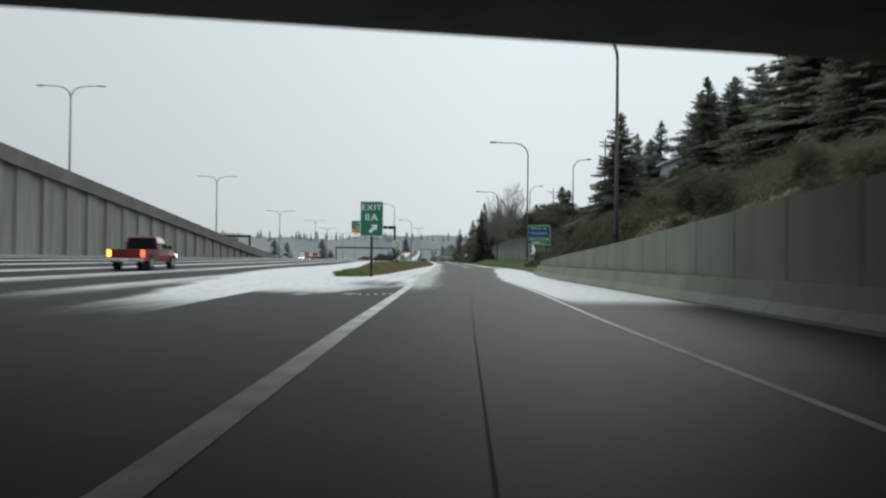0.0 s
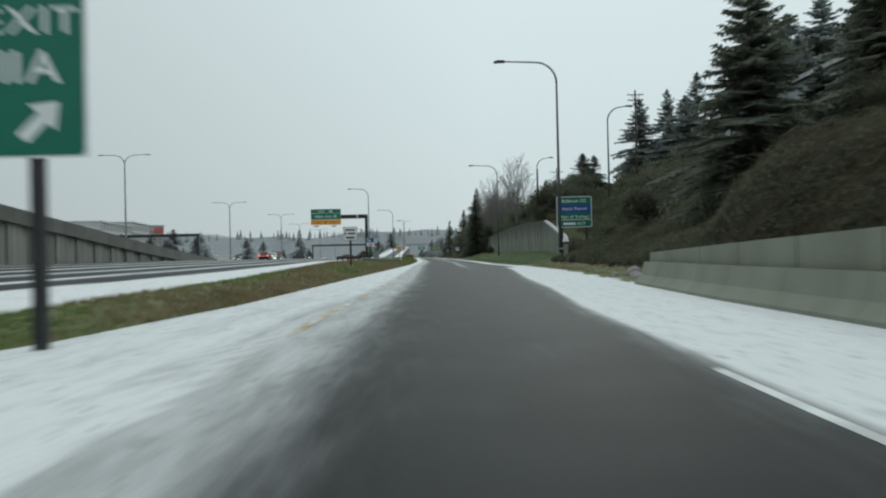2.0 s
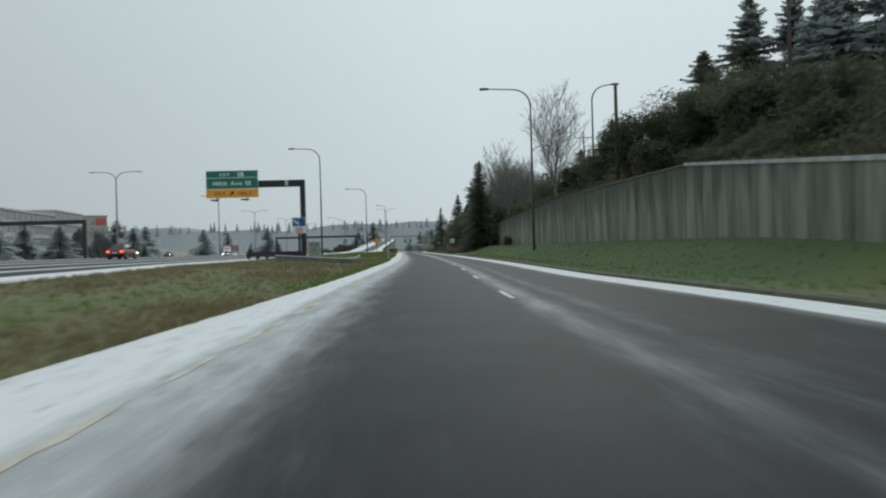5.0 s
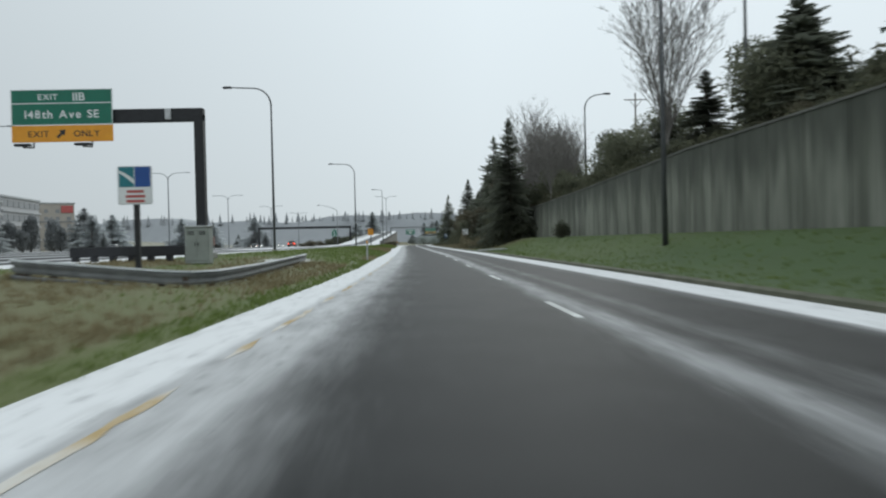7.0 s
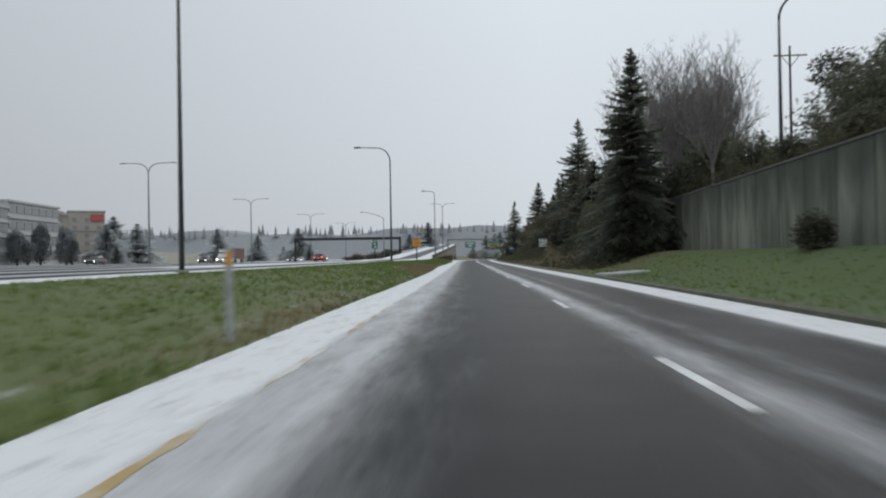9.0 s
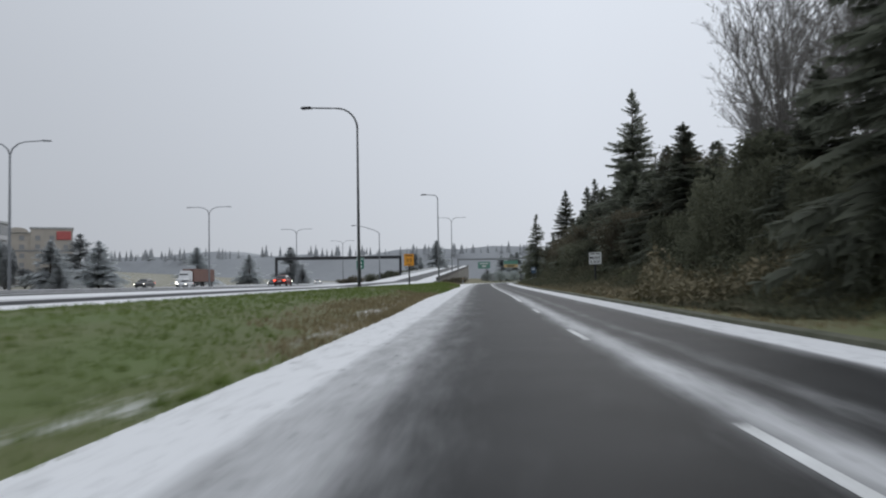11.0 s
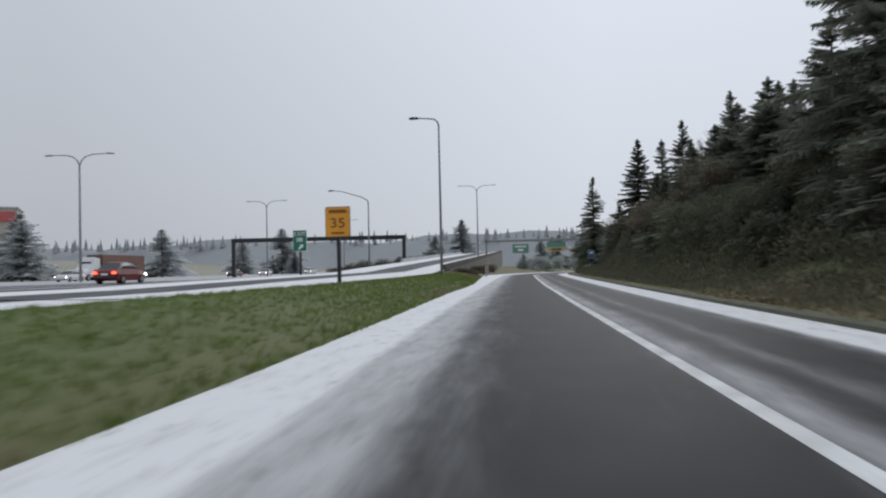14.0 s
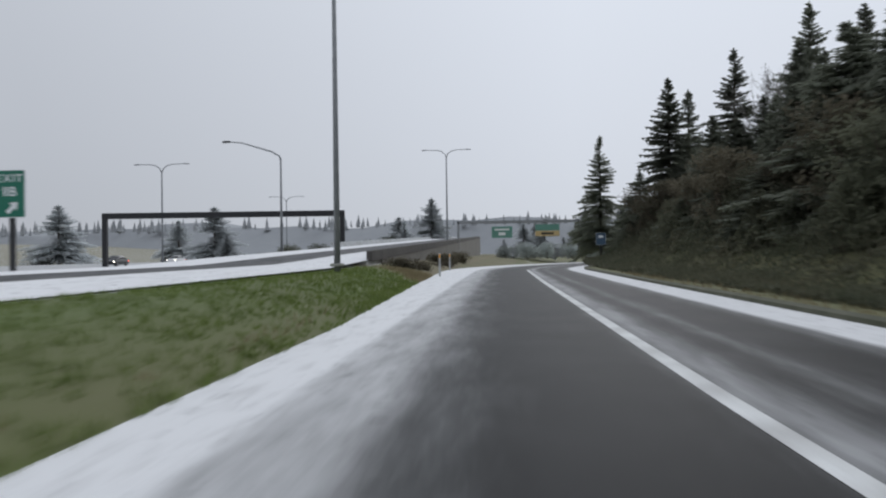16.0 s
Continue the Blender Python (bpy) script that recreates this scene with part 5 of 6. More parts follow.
# trees across the freeway, with haze put into their needle colour
far_firs = [conifer(15, 12.0, 3.8, "evergreen across the freeway, paled by haze in its colour", M_HAZEFIR, shape=0.8, dense=0.6), conifer(16, 12.0, 4.6, "evergreen across the freeway, paled by haze in its colour", M_HAZEFIR, shape=0.7, dense=0.6)]
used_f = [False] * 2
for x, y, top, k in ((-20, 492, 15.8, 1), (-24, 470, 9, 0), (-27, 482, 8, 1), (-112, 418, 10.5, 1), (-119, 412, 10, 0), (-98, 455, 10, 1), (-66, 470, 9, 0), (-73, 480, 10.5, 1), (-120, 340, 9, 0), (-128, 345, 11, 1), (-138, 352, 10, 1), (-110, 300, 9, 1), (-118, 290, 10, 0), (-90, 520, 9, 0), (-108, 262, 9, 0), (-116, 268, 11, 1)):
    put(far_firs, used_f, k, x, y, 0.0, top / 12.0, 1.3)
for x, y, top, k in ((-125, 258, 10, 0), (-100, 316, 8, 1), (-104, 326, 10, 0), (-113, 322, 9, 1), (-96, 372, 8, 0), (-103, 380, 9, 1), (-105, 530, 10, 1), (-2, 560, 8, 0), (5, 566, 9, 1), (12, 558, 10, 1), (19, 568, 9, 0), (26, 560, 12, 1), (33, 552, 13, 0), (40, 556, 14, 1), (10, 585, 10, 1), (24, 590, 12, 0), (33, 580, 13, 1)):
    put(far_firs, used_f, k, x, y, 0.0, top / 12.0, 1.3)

bares = [bare_tree(21, 14.5, "leafless pale-barked tree above the retaining wall", None, wide=0.46), bare_tree(22, 13.0, "leafless spreading tree among the firs", None, wide=0.62)]
used_b = [False, False]
for k, x, y, z, sc in ((0, 18.9, 184.7, 5.6, 0.95), (1, 19.5, 238, 5.8, 0.9), (1, 23, 241, 6.5, 0.85), (0, 24, 243, 6.5, 0.82), (1, 22.5, 252, 7, 0.95), (1, 26, 262, 8, 1.1), (0, 21, 260, 6.5, 1.2), (1, 18.0, 252, 3.4, 1.1), (1, 33, 290, 7, 1.2), (0, 18.4, 226, 5.4, 0.7), (1, 20.5, 247, 6, 0.95), (0, 18.5, 236, 5.7, 0.85), (1, 21.5, 233, 6, 0.85), (1, 20.4, 318, 2.6, 0.8)):
    put(bares, used_b, k, x, y, z, sc)

# the tallest firs and a few bare trees among them, each at its own height
plant_turn = random.Random(12)


def plant(ob, grown, x, y, top, wide, label, z=None):
    z = hill_z(x, y) - 0.2 if z is None else z
    k = (top - z) / grown
    copy = copy_thing(ob, pose(x, y, z, 0, 0, plant_turn.uniform(0, 360)) @ Matrix.Diagonal((k * wide / ob.scale.x, k * wide / ob.scale.y, k / ob.scale.z, 1)))
    copy["label"] = label
    return copy


for x, y, top, k, wide in ((13.0, 408.3, 17.9, 0, 1.12), (19.2, 391.5, 22.1, 5, 1.15), (27.5, 417, 26, 3, 0.95), (25.6, 387, 24.2, 4, 1.0), (32.0, 382, 27.5, 2, 1.0), (38, 372, 26.5, 1, 1.1), (29, 371, 19.5, 2, 1.2), (22.5, 396, 16, 1, 1.3), (21, 378, 14.5, 0, 1.4), (22.5, 368, 15, 2, 1.3), (20.5, 359, 13.2, 0, 1.4), (19.6, 352, 15.5, 1, 1.1), (21.2, 346, 15.8, 2, 1.1), (25, 362, 17, 3, 1.3), (22.2, 268, 14.5, 2, 1.1), (21.6, 261, 13, 1, 1.1), (20.5, 283, 12.8, 0, 1.2), (24, 286, 14.5, 2, 1.1), (31.5, 87, 23, 0, 1.4), (28, 352, 19, 1, 1.2), (25, 338, 18.5, 2, 1.2)):
    plant(firs[k], 16.0, x, y, top, wide, "tall narrow fir rising out of the wood" if y > 200 else "tall dark fir on the wooded bank")
near_fir = conifer(63, 16.0, 4.4, "tall dense dark fir close to the ramp", start=0.05, shape=0.75, fine=1.9)
near_fir.matrix_basis = pose(19.4, 303.8, 2.2, 0, 0, 40) @ Matrix.Diagonal((1.45, 1.45, 1.4, 1))
for x, y, top, wide in ((18.8, 309, 15.8, 1.45), (17.6, 317, 14.0, 1.5), (18.4, 297, 15, 1.3)):
    plant(near_fir, 16.0, x, y, top, wide, "tall dense dark fir close to the ramp")
for x, y, top, wide in ((28.5, 379, 20.5, 1.0), (33, 392, 23, 0.9), (22.5, 328, 15.4, 0.9), (20.6, 322, 13.6, 0.9)):
    plant(bares[1], 13.0, x, y, top, wide, "leafless grey tree among the firs")
plant(firs[7], 16.0, -20.6, 496, 15.4, 1.35, "dark fir beyond the bridge, haze put into its colour", 0.0)

GREENB, BROWNB = "dense evergreen shrub on the bank", "brown winter brush on the bank"
shrubs = [bush(31, 2.0, GREENB, M_LEAF), bush(32, 1.7, BROWNB, M_BRUSH, leaf=0.125), bush(33, 2.2, GREENB, M_LEAF, leaf=0.15), bush(34, 1.5, BROWNB, M_BRUSH, leaf=0.115, tall=0.6)]
used_s = [False] * 4


def shrub_at(k, x, y, sc, z=None):
    put(shrubs, used_s, k, x, y, (hill_z(x, y) if z is None else z) - 0.1, sc, rnd.uniform(0.9, 1.3))


shrub_at(0, 15.4, 203.5, 0.75)
for k in range(26):
    y = 415 + 13 * k
    x = -41 + plant_turn.uniform(-3, 3)
    z = freeway_z(x, y) - 0.1
    plant(shrubs[1 + 2 * (k % 2)], 2.2, x, y, z + plant_turn.uniform(1.8, 3.4), 1.5, "dark leafless brush between the two roadways", z)
for k in range(56):
    y = rnd.uniform(66, 108)
    x = hill_foot(y) + 0.8 + 26 * rnd.random() ** 1.5
    low_ = x < 19 and y > 74
    shrub_at(rnd.choice((1, 1, 3, 0) if low_ else (0, 1, 1, 2, 3)), x, y, rnd.uniform(0.35, 0.6) if low_ and x < 17.5 else rnd.uniform(0.5, 1.3))
for k in range(38):
    y = rnd.uniform(-2, 66)
    x = 10.4 + 17 * rnd.random() ** 1.2
    shrub_at(rnd.choice((0, 1, 2, 3)), x, y, rnd.uniform(0.3, 0.65))
for k in range(32):
    y = rnd.uniform(108, 262)
    x = 18.2 + 9 * rnd.random() ** 1.6
    shrub_at(rnd.choice((0, 0, 2, 1)), x, y, rnd.uniform(0.6, 1.5))
for k in range(56):
    y = rnd.uniform(228, 372)
    x = 12.6 + 5.5 * rnd.random() + (2.8 if 236 < y < 285 else 0)
    if y > 355:
        x += 0.02 * (y - 355) ** 1.4
    shrub_at(rnd.choice((0, 2, 1, 3)), x, y, rnd.uniform(0.6, 1.35))
# broad evergreens above the wall and beyond the freeway
broad = [bush(41, 4.4, "broad dark evergreen above the retaining wall", M_LEAF, "tree", "broad evergreens", 0.19, 4300, 0.85), bush(42, 4.0, "broad dark evergreen above the retaining wall", M_LEAF, "tree", "broad evergreens", 0.18, 4300, 1.1)]
broad.append(bush(43, 3.4, "rusty brown half-bare tree at the edge of the wood", M_RUST, "tree", "broad evergreens", 0.13, 4800, 1.0))
for ob in broad:
    ob.name = "broad_tree"
used_t = [False] * 3
for k, x, y, sc in ((0, 22.5, 176, 1.0), (1, 25.8, 220.5, 1.15), (0, 22, 213, 0.95), (1, 27, 228, 0.5), (0, 28, 210, 1.2), (1, 20.8, 200, 0.7), (0, 23.5, 151, 1.05), (1, 22, 140, 0.8), (0, 24, 155, 1.0), (1, 29, 190, 1.2), (0, 21.5, 236, 0.9), (1, 20, 128, 0.6), (0, 19.4, 222, 0.6), (1, 19.6, 229, 0.7), (0, 19.0, 214, 0.35), (1, 21, 205, 0.8)):
    put(broad, used_t, k, x, y, hill_z(x, y) - 0.1, sc)
for k in range(26):
    y = 246 + 5.3 * k + rnd.uniform(-2, 2)
    x = wood_x(y, rnd.uniform(13.0, 15.5)) + (2.6 if y < 285 else 0)
    put(broad, used_t, 2 if k in (3, 9, 14, 15, 21) else k % 2, x, y, hill_z(x, y) - 0.1, rnd.uniform(0.45, 0.95), 0.9, "dull green undergrowth at the edge of the wood" if k not in (3, 9, 14, 15, 21) else "")
for k in range(10):
    y = 235 + 3.6 * k
    put(broad, used_t, k % 2, 15.0 + rnd.uniform(-0.3, 0.5), y, hill_z(15.2, y) - 0.1, rnd.uniform(0.7, 1.0), 0.72, "dull green thicket against the end of the retaining wall")
for k in range(14):
    y = 4 + 4.4 * k
    x = rnd.uniform(11.5, 17)
    put(broad, used_t, k % 2, x, y, hill_z(x, y) - 0.2, rnd.uniform(0.22, 0.4), 1.1, "dull green thicket behind the barrier wall")
# rounded trees past the bend, in the haze-paled foliage colour
misty = [bush(71, 3.6, "rounded tree beyond the bend, mist put into its colour", M_HAZED, "tree", "misty trees beyond the bend", 0.2, 2600, 1.0, 9)]
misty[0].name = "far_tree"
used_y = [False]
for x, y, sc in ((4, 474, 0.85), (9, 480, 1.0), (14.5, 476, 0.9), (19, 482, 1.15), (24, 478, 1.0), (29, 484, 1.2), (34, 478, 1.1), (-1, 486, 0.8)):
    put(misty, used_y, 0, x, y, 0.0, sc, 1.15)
misty_dark = [bush(72, 3.6, "dull tree before the office building, mist in its colour", M_MISTLEAF, "tree", "misty trees before the office building", 0.30, 7000, 1.5, 14)]
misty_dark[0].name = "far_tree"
used_d = [False]
tall_mix = [bush(51, 3.6, "olive-brown half-bare tree in the wood", M_BRUSH, "tree", "mixed trees of the wood", 0.18, 4600, 2.5, 16), bush(52, 3.8, "dull green broad tree in the wood", M_LEAF, "tree", "mixed trees of the wood", 0.19, 4800, 2.4, 16)]
for ob in tall_mix:
    ob.name = "wood_tree"
used_m = [False] * 2
for x, y, sc in ((19.6, 156.5, 0.62), (22.4, 157.5, 0.95), (20.2, 150.5, 0.85), (23.0, 151.5, 1.0), (20.6, 144, 0.8), (23.4, 145, 0.95), (20.4, 138, 0.7)):
    put(tall_mix, used_m, 1, x, y, hill_z(x, y) - 0.2, sc, 1.25, "broad dark evergreen above the retaining wall")
for x, y, sc in ((27, 80, 0.72), (30, 84, 0.85), (33.5, 87, 0.95), (35.5, 82, 0.8), (24, 77, 0.5), (22, 86, 0.55), (28, 72, 0.5), (21, 70, 0.38), (33, 74, 0.62), (36, 66, 0.7)):
    put(tall_mix, used_m, 1, x, y, hill_z(x, y) - 0.4, sc, 1.35, "broad dull green tree on the bank")
for k in range(34):
    y = 266 + 3.9 * k + rnd.uniform(-1.5, 1.5)
    x = wood_x(y, rnd.uniform(14.4, 17.2)) + (1.2 if y < 285 else 0)
    put(tall_mix, used_m, k % 5 in (1, 3) and 1 or (k % 3 == 0) * 1, x, y, hill_z(x, y) - 0.2, rnd.uniform(0.6, 0.92), rnd.uniform(1.1, 1.4))
for k in range(12):
    y = 72 + 3.0 * k
    x = rnd.uniform(24, 33) + (4 if y > 88 else 0)
    put(tall_mix, used_m, 1, x, y, hill_z(x, y) - 0.6, rnd.uniform(0.25, 0.42), 1.6)


def scrub(name, label, mat, n, y0, y1, span, tall_of, seed, big=1.0):
    """A tangle of leaves and dead stems over a stretch of the bank."""
    r = random.Random(seed)
    verts, faces = [], []
    for k in range(n):
        y = r.uniform(y0, y1)
        a, b = span(y)
        x = a + (b - a) * r.random() ** 1.3
        lump = 0.5 + 0.5 * noise.noise(Vector((x * 0.42, y * 0.42, seed)))
        up = tall_of(x, y) * (0.12 + 1.9 * lump * lump)
        if 244 < y < 282 and x < 14.5:
            up *= 0.3
        z = hill_z(x, y) + up * r.random() ** 0.6
        p = Vector((x, y, z))
        if r.random() < 0.3:
            u = Vector((r.uniform(-0.5, 0.5), r.uniform(-0.5, 0.5), 1)).normalized() * r.uniform(0.2, 0.45)
            w = Vector((r.uniform(-1, 1), r.uniform(-1, 1), 0)).normalized() * 0.014
        else:
            u = Vector((r.uniform(-1, 1), r.uniform(-1, 1), r.uniform(-0.8, 0.8))).normalized() * r.uniform(0.10, 0.22) * big
            w = u.cross(Vector((r.uniform(-1, 1), r.uniform(-1, 1), 1))).normalized() * r.uniform(0.05, 0.11) * big
        i0 = len(verts)
        verts += [tuple(p - u), tuple(p + w), tuple(p + u - w)]
        faces.append((i0, i0 + 1, i0 + 2))
    tagged(new(name, mesh_of(name, verts, faces, mat)), label, "undergrowth", "", "stuff")


def bank_tall(x, y):
    if y > 74 and x < 18:
        return 0.55
    return 1.0 + 1.1 * smooth(18, 26, x)


scrub("scrub", "tangled olive-brown scrub covering the bank", M_SCRUB, 100000, 66, 109, lambda y: (hill_foot(y) + 0.9, hill_foot(y) + 34), bank_tall, 7, 0.85)
scrub("scrub", "tangled olive-brown scrub behind the barrier wall", M_SCRUB, 60000, -2, 67, lambda y: (9.8, 28), lambda x, y: 1.15, 8, 0.75)
scrub("scrub", "tangled olive-brown scrub up the slope of the bank", M_SCRUB, 30000, 44, 80, lambda y: (17, 36), lambda x, y: 1.3, 19, 0.95)
scrub("scrub", "low brown brush just behind the barrier wall", M_BRUSH, 30000, 42, 68, lambda y: (9.9, 18), lambda x, y: 0.9, 23, 0.9)
scrub("scrub", "tangled undergrowth above the retaining wall", M_SCRUB, 34000, 108, 264, lambda y: (17.9, 28), lambda x, y: 1.6, 9)
scrub("scrub", "tangled scrub behind the low end of the retaining wall", M_SCRUB, 30000, 104, 140, lambda y: (rw_x(y) + 0.7, 32), lambda x, y: 1.3, 13, 1.1)
scrub("scrub", "dead stems and undergrowth at the foot of the wood", M_SCRUB, 72000, 228, 396, lambda y: (wood_x(y, left_x(min(y, 350)) + edge_r(y) + 1.0), wood_x(y, 16.0)), lambda x, y: 0.3 + 2.2 * smooth(9.7, 12.3, x - (wood_x(y, 0))), 10)
scrub("dry_stems", "tall straw-brown weeds along the foot of the wood", M_DEADWEED, 20000, 236, 290, lambda y: (wood_x(y, left_x(min(y, 350)) + edge_r(y) + 0.7), wood_x(y, left_x(min(y, 350)) + edge_r(y) + 5.5)), lambda x, y: 0.25 + 0.6 * (1 - smooth(262, 288, y)) + 0.6 * (1 - smooth(255, 270, y)), 17, 0.9)
for k in range(9):
    y = 104 + 6.5 * k
    put(broad, used_t, k % 2, 45.2 + rnd.uniform(-1, 0.8), y, hill_z(45.2, y) - 0.2, rnd.uniform(0.62, 0.85), 1.0, "rounded green shrub in front of the house")
scrub("scrub", "thick dark scrub on the slope below the house", M_SCRUB, 26000, 104, 196, lambda y: (27, 50), lambda x, y: 2.6, 12, 2.2)
for k in range(30):
    y = 340 + 1.7 * k + rnd.uniform(-0.6, 0.6)
    shrub_at(rnd.choice((1, 1, 3)), free_x(y) + 0.9 + rnd.uniform(0, 2.6), y, rnd.uniform(0.5, 0.85) + 0.008 * (y - 340), 0.1)
for x, y, sc in ((-29, 398, 0.55), (-27.5, 408, 0.6), (-26, 418, 0.65), (-24.5, 426, 0.75), (-24, 436, 0.85), (-23, 446, 0.95)):
    put(broad, used_t, 0, x, y, 0.2, sc, 1.2, "dark rounded evergreen behind the bridge road")
for x, y, sc in ((-27, 440, 1.3), (-30, 455, 1.5), (-25, 428, 1.2), (-33, 470, 1.6)):
    shrub_at(2, x, y, sc, 0.2)

# ------------------------------------------------ utility poles on the hill


def utility_pole(x, y, base, top, arms, span=2.7):
    up = thing("utility_pole", "wooden utility pole with a crossarm on the hill", "utility pole", "utility poles", at=pose(x, y, base))
    h = top - base
    part("pole", tube([(0, 0, -0.5), (0, 0, h)], [0.19, 0.13], 10), M_BARK, up, smooth=True)
    for k in range(arms):
        arm = part("crossarm", box(span, 0.12, 0.16, (0, -0.16, 0), 0.01), M_BARK, up, at=pose(0, 0, h - 0.3 * span - 0.9 * k))
        for dx in (-0.45 * span, 0.45 * span):
            part("brace", tube([(dx * 0.6, -0.16, -0.05), (0, -0.13, -0.35 * span)], 0.045, 6), M_BARK, arm)
        for dx in (-0.45 * span, 0.22 * span, 0.45 * span):
            part("insulator", tube([(dx, -0.16, 0.07), (dx, -0.16, 0.28)], [0.05, 0.035], 6), M_STEEL, arm)


utility_pole(19.3, 159.0, 5.6, 14.6, 0)
utility_pole(42.4, 272, 8.5, 27.4, 1, 4.2)
utility_pole(37.0, 164.3, 12.0, 28.2, 2)

# ------------------------------------------------ house on the hill
hs = thing("house", "long pale blue-grey house with a snowy roof edge on the hill", "house", at=pose(48.0, 102, 11.2))
M_SIDING = material("grey_siding", (0.38, 0.43, 0.46), 0.7, 0, (0.31, 0.355, 0.385), 1, 12, 0.1, stretch=(1, 1, 8))
part("wall", prism([(0, 0), (12, 0), (12, 10.4), (6, 12.4), (0, 10.4)], 58), M_SIDING, hs)
part("roof", prism([(-0.9, 10.35), (6, 12.5), (12.9, 10.35), (12.9, 10.85), (6, 13.0), (-0.9, 10.85)], 59), M_CAP, hs, "snow-dusted roof", at=pose(0, -0.5, 0))
for k in range(12):
    part("batten", box(0.08, 0.14, 9.6), M_SIDING, hs, at=pose(-0.04, 2.0 + 5 * k, 5.2))

# ------------------------------------------------ buildings across the freeway


# far-building colours hold the haze: glass paled, tan and grey walls softened
M_PANES = material("hazed_window_glass", (0.26, 0.265, 0.27), 0.5, 0, (0.22, 0.225, 0.23), 1, 6, 0.0)


M_TAN = material("tan_render", (0.43, 0.39, 0.34), 0.9, 0, (0.36, 0.33, 0.29), 0.3, 8, 0.1)
M_OFFICE = material("grey_office_panels", (0.47, 0.47, 0.47), 0.8, 0, (0.40, 0.40, 0.405), 0.3, 8, 0.1)
hotel = thing("hotel", "tan stepped hotel with small windows and a red sign", "building", at=pose(-146, 463, 0, 0, 0, 31))
for x0, x1, h, d in ((-13, 0, 20.6, 16), (-29, -13, 19.0, 18), (-45, -29, 20.2, 16)):
    wide = x1 - x0
    part("wall", box(wide, d, h, (x0 + wide / 2, d / 2 + (0.6 if h < 19.5 else 0), h / 2)), M_TAN, hotel)
    part("cornice", box(wide + 0.7, d + 0.7, 0.6, (x0 + wide / 2, d / 2 + (0.6 if h < 19.5 else 0), h + 0.3), 0.08), M_CAP, hotel, "pale roof edge")
    part("band", box(wide + 0.15, 0.3, 0.5, (x0 + wide / 2, 0.5 if h < 19.5 else -0.1, 13.0)), M_PANES, hotel, "darker string course")
    for s_ in range(6):
        for k in range(3):
            win = part("window", box(1.5, 0.2, 1.5), M_PANES, hotel, at=pose(x0 + wide * (k + 0.5) / 3, 0.55 if h < 19.5 else -0.02, 2.0 + 3.1 * s_))
            part("sill", box(1.8, 0.3, 0.14, (0, -0.05, -0.82)), M_CAP, win)
for cx in (-17, -25, -33, -41):
    out = [(3.4 * math.cos(math.pi * k / 10), 1.7 * math.sin(math.pi * k / 10)) for k in range(11)]
    part("arched_gable", prism(out, 1.2), M_TAN, hotel, "arched gable", at=pose(cx, -0.1, 19.3 if cx > -29 else 20.6))
part("sign_board", box(4.6, 0.35, 3.0, (0, 0, 0), 0.1), M_RED, hotel, "red sign board", at=pose(-2.8, -0.25, 18.3))


def office(points, depth, storeys):
    """A long stepped office building whose front follows the points (x, y, height), with bands of windows at each storey."""
    ob = thing("office_building", "long grey office building with dark window bands", "building")
    for (x0, y0, h), (x1, y1, _) in zip(points, points[1:]):
        fh = h / storeys
        size = math.hypot(x1 - x0, y1 - y0)
        at = pose(x0, y0, 0, 0, 0, math.degrees(math.atan2(y1 - y0, x1 - x0)))
        part("wall", box(size, depth, h, (size / 2, depth / 2, h / 2)), M_OFFICE, ob, at=at)
        part("roof", box(size + 0.4, depth + 1.2, 0.7, (size / 2, depth / 2, h + 0.35), 0.06), M_CAP, ob, "pale flat roof edge", at=at)
        n = int(size / 4.5)
        for s_ in range(storeys):
            part("ledge", box(size, 0.7, 0.5, (size / 2, -0.3, fh * s_ + 0.3)), M_OFFICE, ob, at=at)
            for k in range(n):
                part("window", box(size / n - 0.5, 0.3, fh * 0.46), M_PANES, ob, at=at @ pose(size * (k + 0.5) / n, -0.02, fh * (s_ + 0.6)))


office([(-119, 288, 13.5), (-124, 330, 16.5), (-131, 379, 18.5), (-136, 413, 18.5)], 30, 4)
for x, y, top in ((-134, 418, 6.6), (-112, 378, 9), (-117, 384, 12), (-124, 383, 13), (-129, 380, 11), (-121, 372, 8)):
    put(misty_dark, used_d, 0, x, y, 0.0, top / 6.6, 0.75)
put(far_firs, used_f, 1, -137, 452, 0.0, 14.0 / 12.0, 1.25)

# far ridge with a row of trees
ridge = bmesh.new()
prev = None
for k in range(70):
    x = -900 + 30 * k
    y = 900 + 0.1 * abs(x)
    h = 27 + 3 * math.sin(k * 0.7) + 2 * math.sin(k * 1.9)
    ring = [ridge.verts.new((x, y - 60, -2)), ridge.verts.new((x, y, h)), ridge.verts.new((x, y + 80, h + 2))]
    if prev:
        for i in range(2):
            ridge.faces.new((prev[i], prev[i + 1], ring[i + 1], ring[i]))
    prev = ring
bmesh.ops.recalc_face_normals(ridge, faces=ridge.faces)
# haze is put into this pale blue-grey, for the ridge and its firs
M_FAR = material("far_hillside_haze_tint", (0.32, 0.333, 0.345), 1.0, 0, (0.27, 0.282, 0.295), 0.01, 0.15, 0.0)
tagged(link("far_ridge", ridge, M_FAR), "far ridge beyond the freeway, haze put into its colour", "hillside", "", "structure")
verts, faces = [], []
